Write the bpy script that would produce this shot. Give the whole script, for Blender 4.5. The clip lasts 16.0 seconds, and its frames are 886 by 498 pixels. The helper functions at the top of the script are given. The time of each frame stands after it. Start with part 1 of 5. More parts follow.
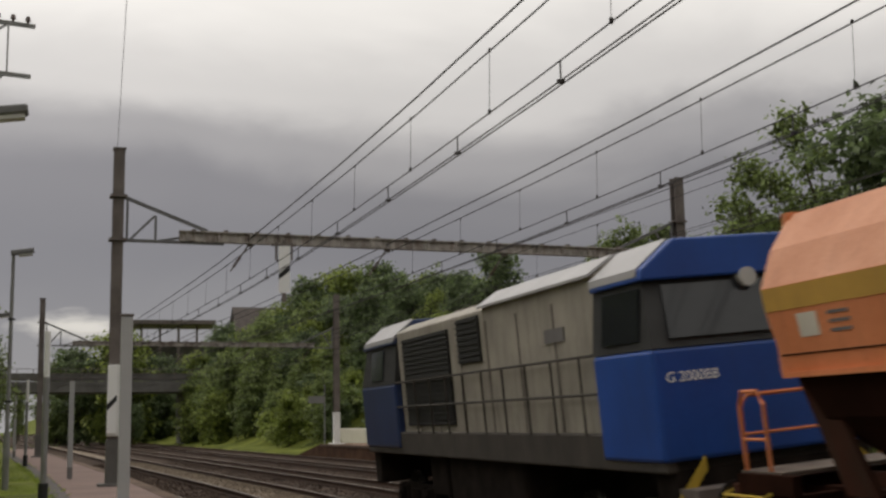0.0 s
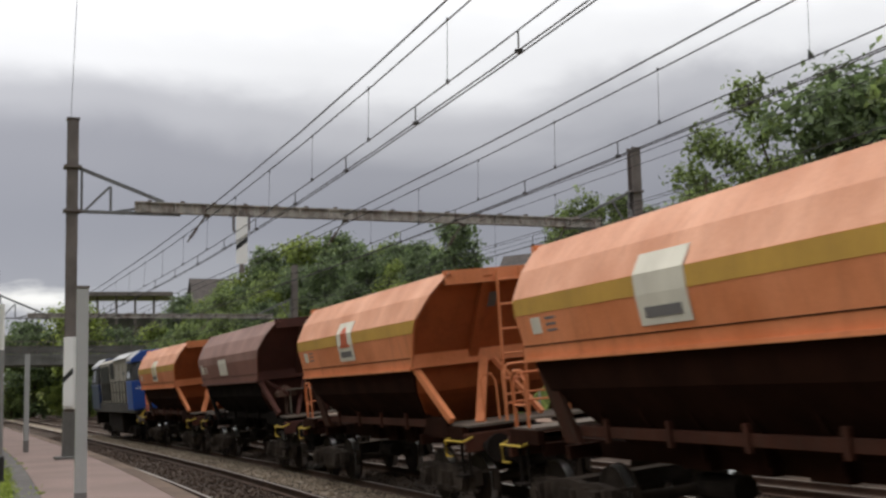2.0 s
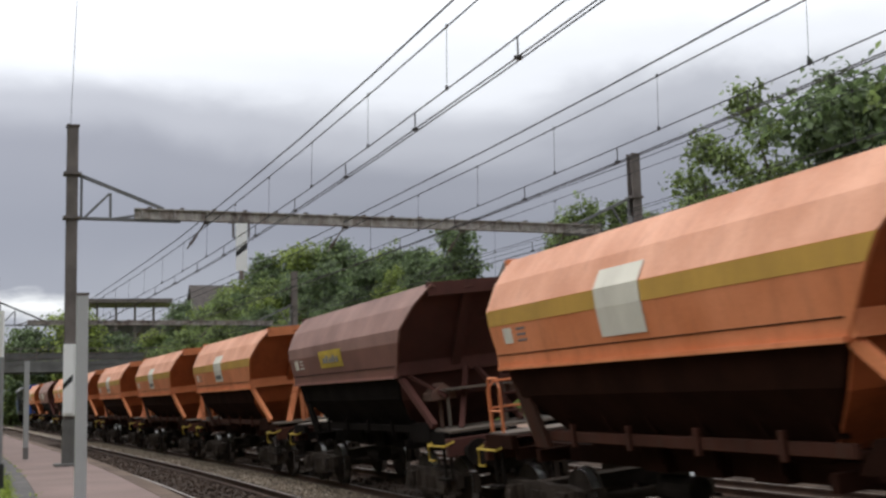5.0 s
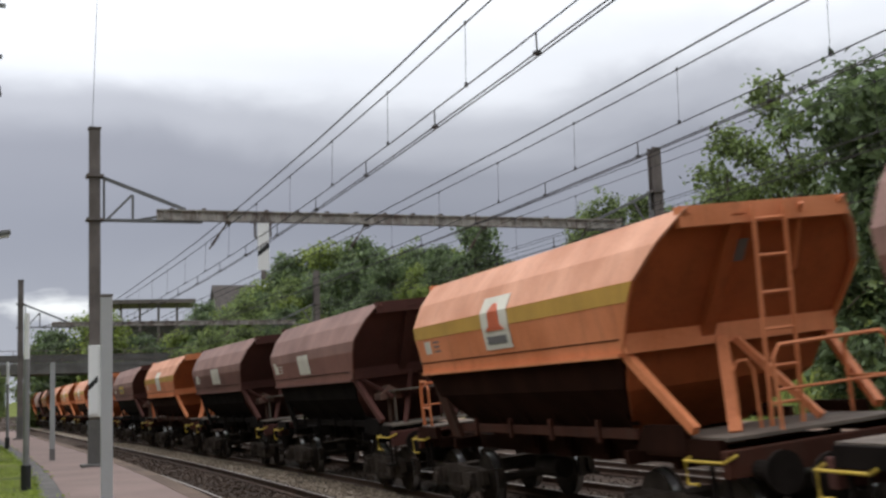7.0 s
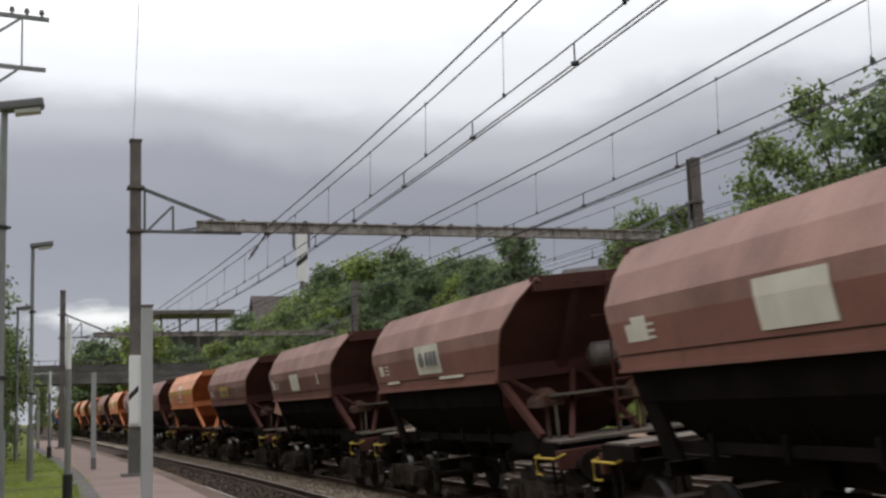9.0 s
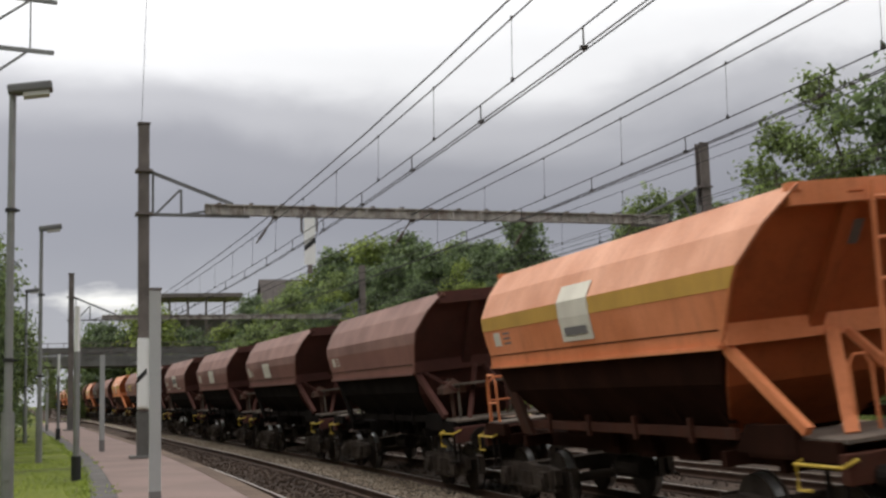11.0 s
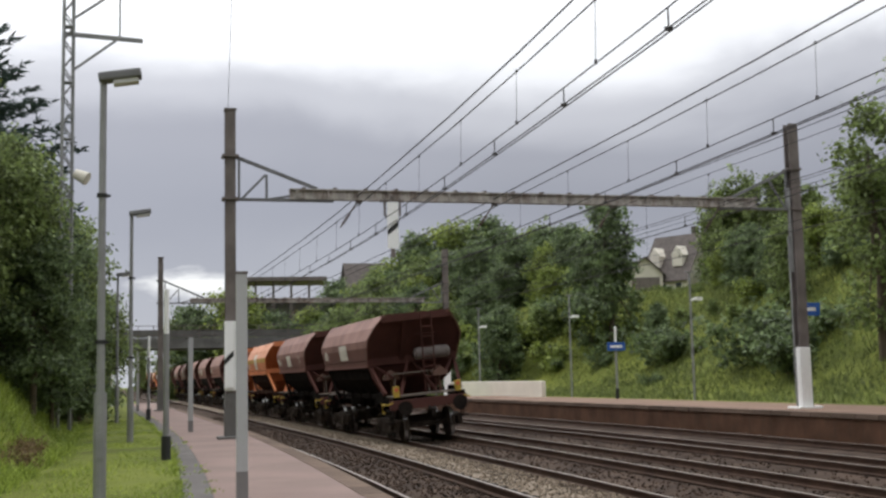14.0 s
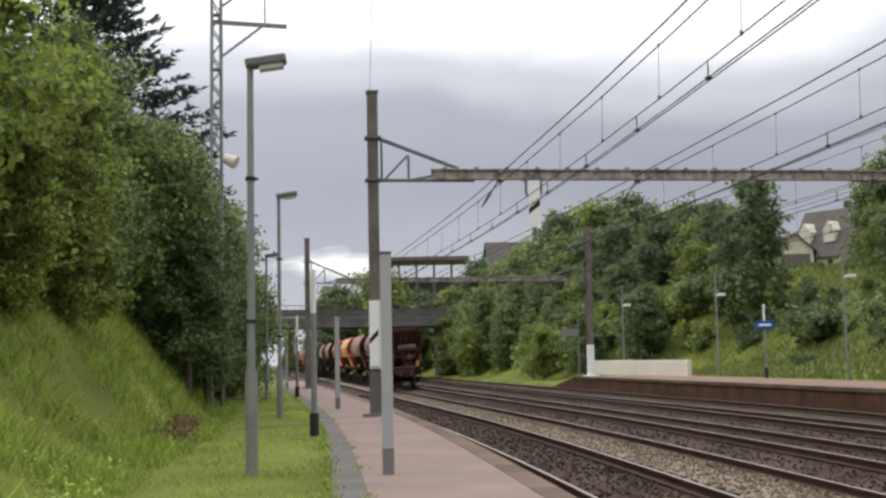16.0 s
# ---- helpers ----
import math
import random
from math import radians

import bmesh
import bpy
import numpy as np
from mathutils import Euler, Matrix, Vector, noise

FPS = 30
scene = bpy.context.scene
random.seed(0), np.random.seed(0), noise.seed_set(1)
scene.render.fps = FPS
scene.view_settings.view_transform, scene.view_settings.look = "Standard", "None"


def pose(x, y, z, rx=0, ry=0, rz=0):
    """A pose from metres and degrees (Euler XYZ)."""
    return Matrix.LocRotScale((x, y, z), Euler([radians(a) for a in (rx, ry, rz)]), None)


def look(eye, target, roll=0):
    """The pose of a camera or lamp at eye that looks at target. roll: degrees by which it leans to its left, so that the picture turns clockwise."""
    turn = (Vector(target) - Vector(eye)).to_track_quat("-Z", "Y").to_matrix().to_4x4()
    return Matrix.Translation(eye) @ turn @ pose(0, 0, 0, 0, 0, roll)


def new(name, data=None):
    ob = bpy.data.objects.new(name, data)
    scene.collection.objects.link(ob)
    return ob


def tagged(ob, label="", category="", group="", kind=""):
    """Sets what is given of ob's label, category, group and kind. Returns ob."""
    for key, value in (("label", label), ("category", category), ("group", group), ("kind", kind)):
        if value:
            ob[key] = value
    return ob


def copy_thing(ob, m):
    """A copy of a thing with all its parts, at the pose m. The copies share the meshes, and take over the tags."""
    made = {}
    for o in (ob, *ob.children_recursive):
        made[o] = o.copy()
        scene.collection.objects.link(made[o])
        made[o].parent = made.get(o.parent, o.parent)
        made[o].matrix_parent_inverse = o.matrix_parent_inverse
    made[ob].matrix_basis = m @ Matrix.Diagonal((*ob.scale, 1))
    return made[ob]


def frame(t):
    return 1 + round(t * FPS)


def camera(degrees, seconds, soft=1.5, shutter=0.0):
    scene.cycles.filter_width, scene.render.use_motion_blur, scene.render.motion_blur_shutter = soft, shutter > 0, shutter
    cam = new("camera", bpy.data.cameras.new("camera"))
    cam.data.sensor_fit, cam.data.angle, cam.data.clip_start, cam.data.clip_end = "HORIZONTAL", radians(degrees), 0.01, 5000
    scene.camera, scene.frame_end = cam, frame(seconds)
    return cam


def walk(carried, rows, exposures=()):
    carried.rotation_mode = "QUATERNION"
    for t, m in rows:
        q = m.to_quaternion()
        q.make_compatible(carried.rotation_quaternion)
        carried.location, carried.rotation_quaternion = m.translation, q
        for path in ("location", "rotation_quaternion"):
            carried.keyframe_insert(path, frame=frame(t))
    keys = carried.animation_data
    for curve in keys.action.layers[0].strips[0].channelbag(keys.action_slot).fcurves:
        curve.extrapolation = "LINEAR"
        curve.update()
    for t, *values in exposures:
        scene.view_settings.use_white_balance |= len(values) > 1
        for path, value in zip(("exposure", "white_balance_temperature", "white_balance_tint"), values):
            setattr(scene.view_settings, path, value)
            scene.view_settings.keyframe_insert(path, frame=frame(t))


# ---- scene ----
# World: metres, z = 0 is the top of the near platform. The line bends left, then runs straight.
cam = camera(41.5, 16.0, soft=2.6, shutter=0.12)
PATH = [
    (0.0, pose(0, 0, 1.5, 98.42, 0.94, -0.02)),
    (0.5, pose(0, 0, 1.5, 98.31, 1.01, -0.00)),
    (1.0, pose(0, 0, 1.5, 97.76, 1.26, 0.01)),
    (1.5, pose(0, 0, 1.5, 97.45, 1.36, -0.74)),
    (2.0, pose(0, 0, 1.5, 96.92, 1.42, -2.01)),
    (2.5, pose(0, 0, 1.5, 97.34, 1.81, -1.96)),
    (3.0, pose(0, 0, 1.5, 97.11, 1.70, -2.63)),
    (5.5, pose(0, 0, 1.5, 97.33, 1.56, -1.83)),
    (6.0, pose(0, 0, 1.5, 97.69, 1.71, -1.52)),
    (6.5, pose(0, 0, 1.5, 97.87, 1.86, -0.77)),
    (7.0, pose(0, 0, 1.5, 97.12, 2.13, -0.88)),
    (7.5, pose(0, 0, 1.5, 96.95, 2.40, -1.45)),
    (8.0, pose(0, 0, 1.5, 97.53, 2.23, -0.41)),
    (8.5, pose(0, 0, 1.5, 98.14, 1.76, 1.18)),
    (9.0, pose(0, 0, 1.5, 97.72, 1.90, 0.96)),
    (11.5, pose(0, 0, 1.5, 96.95, 1.42, 1.66)),
    (12.0, pose(0, 0, 1.5, 97.52, 1.05, 3.82)),
    (12.5, pose(0, 0, 1.5, 96.82, 1.12, 3.49)),
    (13.0, pose(0, 0, 1.5, 96.54, 0.87, 4.05)),
    (13.5, pose(0, 0, 1.5, 96.73, 1.19, 4.48)),
    (14.0, pose(0, 0, 1.5, 96.27, 1.24, 5.34)),
    (14.5, pose(0, 0, 1.5, 95.87, 0.92, 6.66)),
    (15.0, pose(0, 0, 1.5, 95.66, 1.11, 8.65)),
    (15.5, pose(0, 0, 1.5, 95.58, 1.02, 10.42)),
    (16.0, pose(0, 0, 1.5, 95.38, 1.14, 12.30)),
]
EXPOSURES = [(0.0, -0.66, 6900, 11), (0.5, -0.4, 6850, 11), (1.0, -0.28, 6750, 10), (2.0, -0.12, 6450, 10), (3.0, -0.02, 6350, 10), (6.0, -0.02, 6150, 10), (7.0, -0.05, 6150, 10), (7.5, 0.02, 6200, 10), (8.0, -0.04, 6200, 10), (8.5, -0.12, 6250, 10), (9.0, -0.14, 6300, 10), (11.5, -0.04, 6500, 10), (12.5, 0.0, 6450, 10), (14.0, 0.12, 6300, 10), (16.0, 0.25, 6350, 10)]
walk(cam, PATH, EXPOSURES)

# ---- light: overcast sky, weak wide sun ----
SUN_EL, SUN_AZ = 68.0, -85.0
world = bpy.data.worlds.new("overcast_sky")
scene.world = world
world.use_nodes = True
wn, wl = world.node_tree.nodes, world.node_tree.links
wn.clear()
w_out = wn.new("ShaderNodeOutputWorld")
w_bg = wn.new("ShaderNodeBackground")
w_sky = wn.new("ShaderNodeTexSky")
w_sky.sky_type = "NISHITA"
w_sky.sun_disc = False
w_sky.sun_elevation = radians(SUN_EL)
w_sky.sun_rotation = radians(SUN_AZ)
w_sky.altitude = 100
w_tc = wn.new("ShaderNodeTexCoord")
w_sep = wn.new("ShaderNodeSeparateXYZ")
wl.new(w_tc.outputs["Generated"], w_sep.inputs[0])
w_map = wn.new("ShaderNodeMapping")
w_map.inputs["Scale"].default_value = (2.0, 2.0, 4.2)
wl.new(w_tc.outputs["Generated"], w_map.inputs[0])
w_n1 = wn.new("ShaderNodeTexNoise")
w_n1.inputs["Scale"].default_value = 1.6
w_n1.inputs["Detail"].default_value = 6
w_n1.inputs["Roughness"].default_value = 0.5
w_n1.inputs["Distortion"].default_value = 0.3
wl.new(w_map.outputs[0], w_n1.inputs["Vector"])
w_m1 = wn.new("ShaderNodeMath")
w_m1.operation = "MULTIPLY_ADD"
w_m1.inputs[1].default_value = 0.13
wl.new(w_n1.outputs["Fac"], w_m1.inputs[0])
wl.new(w_sep.outputs["Z"], w_m1.inputs[2])
w_ramp = wn.new("ShaderNodeValToRGB")
cr = w_ramp.color_ramp
cr.interpolation = "EASE"
cr.elements[0].position, cr.elements[0].color = 0.06, (0.46, 0.47, 0.50, 1)
cr.elements[1].position, cr.elements[1].color = 0.95, (2.5, 2.5, 2.46, 1)
for at_, col in ((0.13, (0.38, 0.385, 0.42, 1)), (0.20, (0.325, 0.33, 0.37, 1)), (0.26, (0.37, 0.372, 0.41, 1)), (0.305, (0.56, 0.56, 0.59, 1)), (0.345, (0.98, 0.98, 0.99, 1)), (0.42, (1.4, 1.4, 1.39, 1)), (0.6, (2.0, 2.0, 1.97, 1))):
    e = cr.elements.new(at_)
    e.color = col
wl.new(w_m1.outputs[0], w_ramp.inputs[0])
w_skyk = wn.new("ShaderNodeVectorMath")
w_skyk.operation = "SCALE"
w_skyk.inputs["Scale"].default_value = 0.06
wl.new(w_sky.outputs[0], w_skyk.inputs[0])
w_mix = wn.new("ShaderNodeMix")
w_mix.data_type = "RGBA"
w_mix.inputs[0].default_value = 0.93
wl.new(w_skyk.outputs[0], w_mix.inputs[6])
gap_dir = Vector((-math.sin(radians(17.3)) * math.cos(radians(4.6)), math.cos(radians(17.3)) * math.cos(radians(4.6)), math.sin(radians(4.6))))
w_sub = wn.new("ShaderNodeVectorMath")
w_sub.operation = "SUBTRACT"
w_sub.inputs[1].default_value = gap_dir
wl.new(w_tc.outputs["Generated"], w_sub.inputs[0])
w_sc = wn.new("ShaderNodeVectorMath")
w_sc.operation = "MULTIPLY"
w_sc.inputs[1].default_value = (20, 20, 62)
wl.new(w_sub.outputs[0], w_sc.inputs[0])
w_n2 = wn.new("ShaderNodeTexNoise")
w_n2.inputs["Scale"].default_value = 1.3
w_n2.inputs["Detail"].default_value = 4
wl.new(w_sc.outputs[0], w_n2.inputs["Vector"])
w_len = wn.new("ShaderNodeVectorMath")
w_len.operation = "LENGTH"
wl.new(w_sc.outputs[0], w_len.inputs[0])
w_gm = wn.new("ShaderNodeMath")
w_gm.operation = "MULTIPLY_ADD"
w_gm.inputs[1].default_value = 1.6
wl.new(w_n2.outputs["Fac"], w_gm.inputs[0])
wl.new(w_len.outputs["Value"], w_gm.inputs[2])
w_gr = wn.new("ShaderNodeMapRange")
w_gr.inputs[1].default_value, w_gr.inputs[2].default_value, w_gr.inputs[3].default_value, w_gr.inputs[4].default_value = 0.95, 1.75, 1.0, 0.0
wl.new(w_gm.outputs[0], w_gr.inputs[0])
w_gap = wn.new("ShaderNodeMix")
w_gap.data_type = "RGBA"
w_gap.inputs[7].default_value = (1.15, 1.14, 1.1, 1)
wl.new(w_gr.outputs[0], w_gap.inputs[0])
w_dot = wn.new("ShaderNodeVectorMath")
w_dot.operation = "DOT_PRODUCT"
w_dot.inputs[1].default_value = (-0.5, 0.86, 0.0)
wl.new(w_tc.outputs["Generated"], w_dot.inputs[0])
w_side = wn.new("ShaderNodeMapRange")
w_side.interpolation_type = "SMOOTHSTEP"
w_side.inputs[1].default_value, w_side.inputs[2].default_value, w_side.inputs[3].default_value, w_side.inputs[4].default_value = -0.75, 0.75, 0.58, 1.06
wl.new(w_dot.outputs["Value"], w_side.inputs[0])
w_dim = wn.new("ShaderNodeVectorMath")
w_dim.operation = "SCALE"
wl.new(w_ramp.outputs[0], w_dim.inputs[0])
w_left = wn.new("ShaderNodeMapRange")
w_left.inputs[1].default_value, w_left.inputs[2].default_value, w_left.inputs[3].default_value, w_left.inputs[4].default_value = 0.86, 0.995, 0.98, 1.2
wl.new(w_dot.outputs["Value"], w_left.inputs[0])
w_both = wn.new("ShaderNodeMath")
w_both.operation = "MULTIPLY"
wl.new(w_side.outputs[0], w_both.inputs[0])
wl.new(w_left.outputs[0], w_both.inputs[1])
wl.new(w_both.outputs[0], w_dim.inputs["Scale"])
wl.new(w_dim.outputs[0], w_gap.inputs[6])
wl.new(w_gap.outputs[2], w_mix.inputs[7])
wl.new(w_mix.outputs[2], w_bg.inputs[0])
w_bg.inputs[1].default_value = 1.0
wl.new(w_bg.outputs[0], w_out.inputs[0])

sun_data = bpy.data.lights.new("sun", "SUN")
sun_data.energy, sun_data.angle, sun_data.color = 0.8, radians(20), (1.0, 0.96, 0.9)
sun = new("sun", sun_data)
sun.matrix_world = look((-20, 24, 46), (0, 12, 0))


# ---- materials ----
def material(name, base, rough=0.7, metal=0.0, vary=0.25, scale=3.0, fine=40.0, bump=0.2, tint=None, random_by="", trans=0.0, stain=0.0, stain_col=(0.05, 0.04, 0.03), spec=0.5):
    m = bpy.data.materials.new(name)
    m.use_nodes = True
    n, l = m.node_tree.nodes, m.node_tree.links
    b = n["Principled BSDF"]
    tc = n.new("ShaderNodeTexCoord")
    n1, n2 = n.new("ShaderNodeTexNoise"), n.new("ShaderNodeTexNoise")
    n1.inputs["Scale"].default_value, n2.inputs["Scale"].default_value = scale, fine
    n1.inputs["Detail"].default_value = n2.inputs["Detail"].default_value = 5
    for q in (n1, n2):
        l.new(tc.outputs["Object"], q.inputs["Vector"])
    mix = n.new("ShaderNodeMix")
    mix.data_type = "RGBA"
    lo = tuple(c * (1 - vary) for c in base)
    hi = tuple(min(1, c * (1 + vary)) for c in (tint or base))
    mix.inputs[6].default_value, mix.inputs[7].default_value = (*lo, 1), (*hi, 1)
    add = n.new("ShaderNodeMath")
    add.operation = "MULTIPLY_ADD"
    add.inputs[1].default_value = 0.55
    l.new(n2.outputs["Fac"], add.inputs[0])
    mul = n.new("ShaderNodeMath")
    mul.operation = "MULTIPLY_ADD"
    mul.inputs[1].default_value, mul.inputs[2].default_value = 2.2, -0.9
    l.new(n1.outputs["Fac"], mul.inputs[0])
    l.new(mul.outputs[0], add.inputs[2])
    fac = add.outputs[0]
    if random_by:
        src = n.new("ShaderNodeObjectInfo") if random_by == "object" else n.new("ShaderNodeNewGeometry")
        r = n.new("ShaderNodeMath")
        r.operation = "MULTIPLY_ADD"
        r.inputs[1].default_value = 0.9
        l.new(src.outputs["Random" if random_by == "object" else "Random Per Island"], r.inputs[0])
        sh = n.new("ShaderNodeMath")
        sh.operation = "MULTIPLY_ADD"
        sh.inputs[1].default_value, sh.inputs[2].default_value = 0.6, -0.3
        l.new(fac, sh.inputs[0])
        l.new(sh.outputs[0], r.inputs[2])
        fac = r.outputs[0]
    cl = n.new("ShaderNodeClamp")
    l.new(fac, cl.inputs[0])
    l.new(cl.outputs[0], mix.inputs[0])
    col = mix.outputs[2]
    if stain:
        n3 = n.new("ShaderNodeTexNoise")
        mp = n.new("ShaderNodeMapping")
        mp.inputs["Scale"].default_value = (1.0, 1.3, 0.22)
        l.new(tc.outputs["Object"], mp.inputs[0])
        l.new(mp.outputs[0], n3.inputs["Vector"])
        n3.inputs["Scale"].default_value, n3.inputs["Detail"].default_value = 3.5, 8
        n3.inputs["Roughness"].default_value = 0.7
        rp = n.new("ShaderNodeMapRange")
        rp.inputs[1].default_value, rp.inputs[2].default_value, rp.inputs[4].default_value = 0.48, 0.72, stain
        l.new(n3.outputs["Fac"], rp.inputs[0])
        mx = n.new("ShaderNodeMix")
        mx.data_type = "RGBA"
        l.new(rp.outputs[0], mx.inputs[0])
        l.new(col, mx.inputs[6])
        mx.inputs[7].default_value = (*stain_col, 1)
        col = mx.outputs[2]
    l.new(col, b.inputs["Base Color"])
    b.inputs["Roughness"].default_value, b.inputs["Metallic"].default_value = rough, metal
    b.inputs["Specular IOR Level"].default_value = spec
    if bump:
        bp = n.new("ShaderNodeBump")
        bp.inputs["Strength"].default_value, bp.inputs["Distance"].default_value = bump, 0.02
        l.new(n2.outputs["Fac"], bp.inputs["Height"])
        l.new(bp.outputs[0], b.inputs["Normal"])
    if trans:
        t = n.new("ShaderNodeBsdfTranslucent")
        l.new(col, t.inputs[0])
        ms = n.new("ShaderNodeMixShader")
        ms.inputs[0].default_value = trans
        l.new(b.outputs[0], ms.inputs[1])
        l.new(t.outputs[0], ms.inputs[2])
        l.new(ms.outputs[0], n["Material Output"].inputs[0])
    return m


M_GRASS = material("grass_ground", (0.10, 0.125, 0.023), 0.9, vary=0.45, scale=0.35, fine=9, bump=0.6, tint=(0.125, 0.14, 0.027), spec=0.1)
M_BALLAST = material("ballast", (0.056, 0.039, 0.030), 0.95, vary=0.5, scale=1.2, fine=18, bump=1.0, spec=0.1)
M_BALLAST_NEW = material("pale_ballast", (0.20, 0.16, 0.122), 0.95, vary=0.5, scale=1.5, fine=14, bump=1.0, random_by="island", spec=0.15)
M_STONE_DARK = material("oily_ballast_stone", (0.062, 0.043, 0.033), 0.95, vary=0.65, scale=1.5, fine=14, bump=0.5, random_by="island", spec=0.1)
M_PLATFORM = material("platform_surface", (0.205, 0.148, 0.132), 0.92, vary=0.16, scale=0.6, fine=60, bump=0.25, stain=0.25, stain_col=(0.2, 0.15, 0.14), spec=0.2)
M_FARTOP = material("rusty_platform_surface", (0.20, 0.13, 0.098), 0.92, vary=0.2, scale=0.6, fine=60, bump=0.25, stain=0.3, stain_col=(0.13, 0.10, 0.06), spec=0.2)
M_PATH = material("asphalt_path", (0.115, 0.105, 0.10), 0.92, vary=0.25, scale=1.2, fine=70, bump=0.3, spec=0.2)
M_COPING = material("coping_stone", (0.125, 0.088, 0.068), 0.9, vary=0.25, scale=2.0, fine=40, bump=0.3, random_by="object", spec=0.15)
M_WALL_BROWN = material("stained_platform_wall", (0.088, 0.047, 0.030), 0.95, vary=0.35, scale=1.2, fine=25, bump=0.5, stain=0.5, spec=0.1)
M_RAIL = material("rusty_rail", (0.062, 0.036, 0.025), 0.75, 0.2, vary=0.3, scale=2, fine=60, spec=0.2)
M_RAILTOP = material("polished_rail_head", (0.27, 0.235, 0.21), 0.45, 1.0, vary=0.12, scale=1, fine=30, bump=0.05)
M_SLEEPER = material("old_wood_sleeper", (0.045, 0.037, 0.031), 0.95, vary=0.4, scale=3, fine=40, bump=0.7, random_by="object", spec=0.1)
M_GALV = material("galvanised_steel", (0.26, 0.26, 0.26), 0.6, 0.35, vary=0.2, scale=2, fine=30, bump=0.1)
M_MAST = material("weathered_mast_steel", (0.17, 0.145, 0.135), 0.8, 0.1, vary=0.3, scale=1.5, fine=25, bump=0.3, stain=0.35)
M_BEAM = material("flaking_painted_beam", (0.37, 0.34, 0.315), 0.85, vary=0.45, scale=4.0, fine=14, bump=0.5, stain=0.95, stain_col=(0.10, 0.05, 0.035))
M_WHITE = material("white_paint", (0.83, 0.83, 0.82), 0.7, vary=0.08, scale=2, fine=30, stain=0.2, stain_col=(0.4, 0.36, 0.32))
M_BLACK = material("black_paint", (0.02, 0.02, 0.02), 0.7, vary=0.3)
M_WIRE = material("copper_wire_dark", (0.05, 0.045, 0.045), 0.7, 0.3, vary=0.2, bump=0)
M_INSUL = material("glazed_insulator", (0.09, 0.05, 0.04), 0.3, vary=0.2, bump=0)
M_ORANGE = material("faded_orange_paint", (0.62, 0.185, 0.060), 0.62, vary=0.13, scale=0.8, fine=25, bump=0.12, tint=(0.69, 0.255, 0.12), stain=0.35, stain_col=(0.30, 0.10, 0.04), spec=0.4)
# paler than the side paints, for the plates above the crease
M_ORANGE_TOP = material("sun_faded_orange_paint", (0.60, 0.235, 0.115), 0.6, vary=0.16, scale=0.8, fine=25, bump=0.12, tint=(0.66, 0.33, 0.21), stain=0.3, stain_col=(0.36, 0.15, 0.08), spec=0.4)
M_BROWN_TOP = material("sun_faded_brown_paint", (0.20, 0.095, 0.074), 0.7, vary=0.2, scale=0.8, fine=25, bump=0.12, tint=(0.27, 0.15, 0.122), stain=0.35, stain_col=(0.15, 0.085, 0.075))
# end paints: body colours darkened to carry the shade of the leaning ends
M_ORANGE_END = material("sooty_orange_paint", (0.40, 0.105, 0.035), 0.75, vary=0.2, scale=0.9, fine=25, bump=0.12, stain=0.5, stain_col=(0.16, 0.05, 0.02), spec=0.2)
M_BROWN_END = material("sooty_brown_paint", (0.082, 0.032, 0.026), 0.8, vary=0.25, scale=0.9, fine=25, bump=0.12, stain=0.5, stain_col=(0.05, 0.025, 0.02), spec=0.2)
M_STEELGREY = material("dull_grey_steel", (0.17, 0.17, 0.175), 0.65, 0.2, vary=0.2, scale=2, fine=30, bump=0.1)
M_STRIPE = material("ochre_stripe_paint", (0.47, 0.27, 0.045), 0.65, vary=0.15, scale=1, fine=25, bump=0.12, stain=0.3, stain_col=(0.25, 0.13, 0.04))
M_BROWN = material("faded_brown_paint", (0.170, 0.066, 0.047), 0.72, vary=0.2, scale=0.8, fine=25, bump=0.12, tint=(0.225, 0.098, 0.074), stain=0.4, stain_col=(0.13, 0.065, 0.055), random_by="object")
# dirt plus the shade below the hopper, both put into the base colour
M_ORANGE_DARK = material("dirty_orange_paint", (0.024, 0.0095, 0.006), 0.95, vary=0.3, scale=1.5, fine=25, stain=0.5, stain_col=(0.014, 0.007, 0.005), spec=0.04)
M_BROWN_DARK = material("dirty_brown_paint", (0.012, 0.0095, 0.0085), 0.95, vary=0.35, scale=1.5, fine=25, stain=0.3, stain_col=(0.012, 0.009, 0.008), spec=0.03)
M_UNDER = material("grimy_underframe", (0.018, 0.014, 0.012), 0.9, vary=0.4, scale=3, fine=40, spec=0.06)
M_BOGIE = material("brown_bogie_grime", (0.042, 0.032, 0.026), 0.9, vary=0.5, scale=3, fine=40, bump=0.4, spec=0.08)
M_YELLOW = material("yellow_paint", (0.50, 0.34, 0.035), 0.65, vary=0.2, stain=0.3)
M_TANKGREY = material("grey_air_tank_paint", (0.15, 0.125, 0.115), 0.6, vary=0.25, stain=0.4)
M_WHEELFACE = material("polished_wheel_tread", (0.50, 0.49, 0.48), 0.32, 0.9, vary=0.2)
M_LABEL = material("pale_label_panel", (0.66, 0.62, 0.53), 0.75, vary=0.08, scale=2, stain=0.25, stain_col=(0.4, 0.33, 0.28))
M_REDLOGO = material("red_logo_paint", (0.55, 0.12, 0.05), 0.6, vary=0.12)
M_FADED = material("faded_ochre_print", (0.56, 0.47, 0.26), 0.75, vary=0.1, scale=2)
M_GREYINK = material("grey_lettering", (0.16, 0.15, 0.15), 0.7, vary=0.1, bump=0)
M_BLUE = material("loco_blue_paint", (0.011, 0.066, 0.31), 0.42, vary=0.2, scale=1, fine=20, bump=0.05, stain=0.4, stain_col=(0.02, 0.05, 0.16))
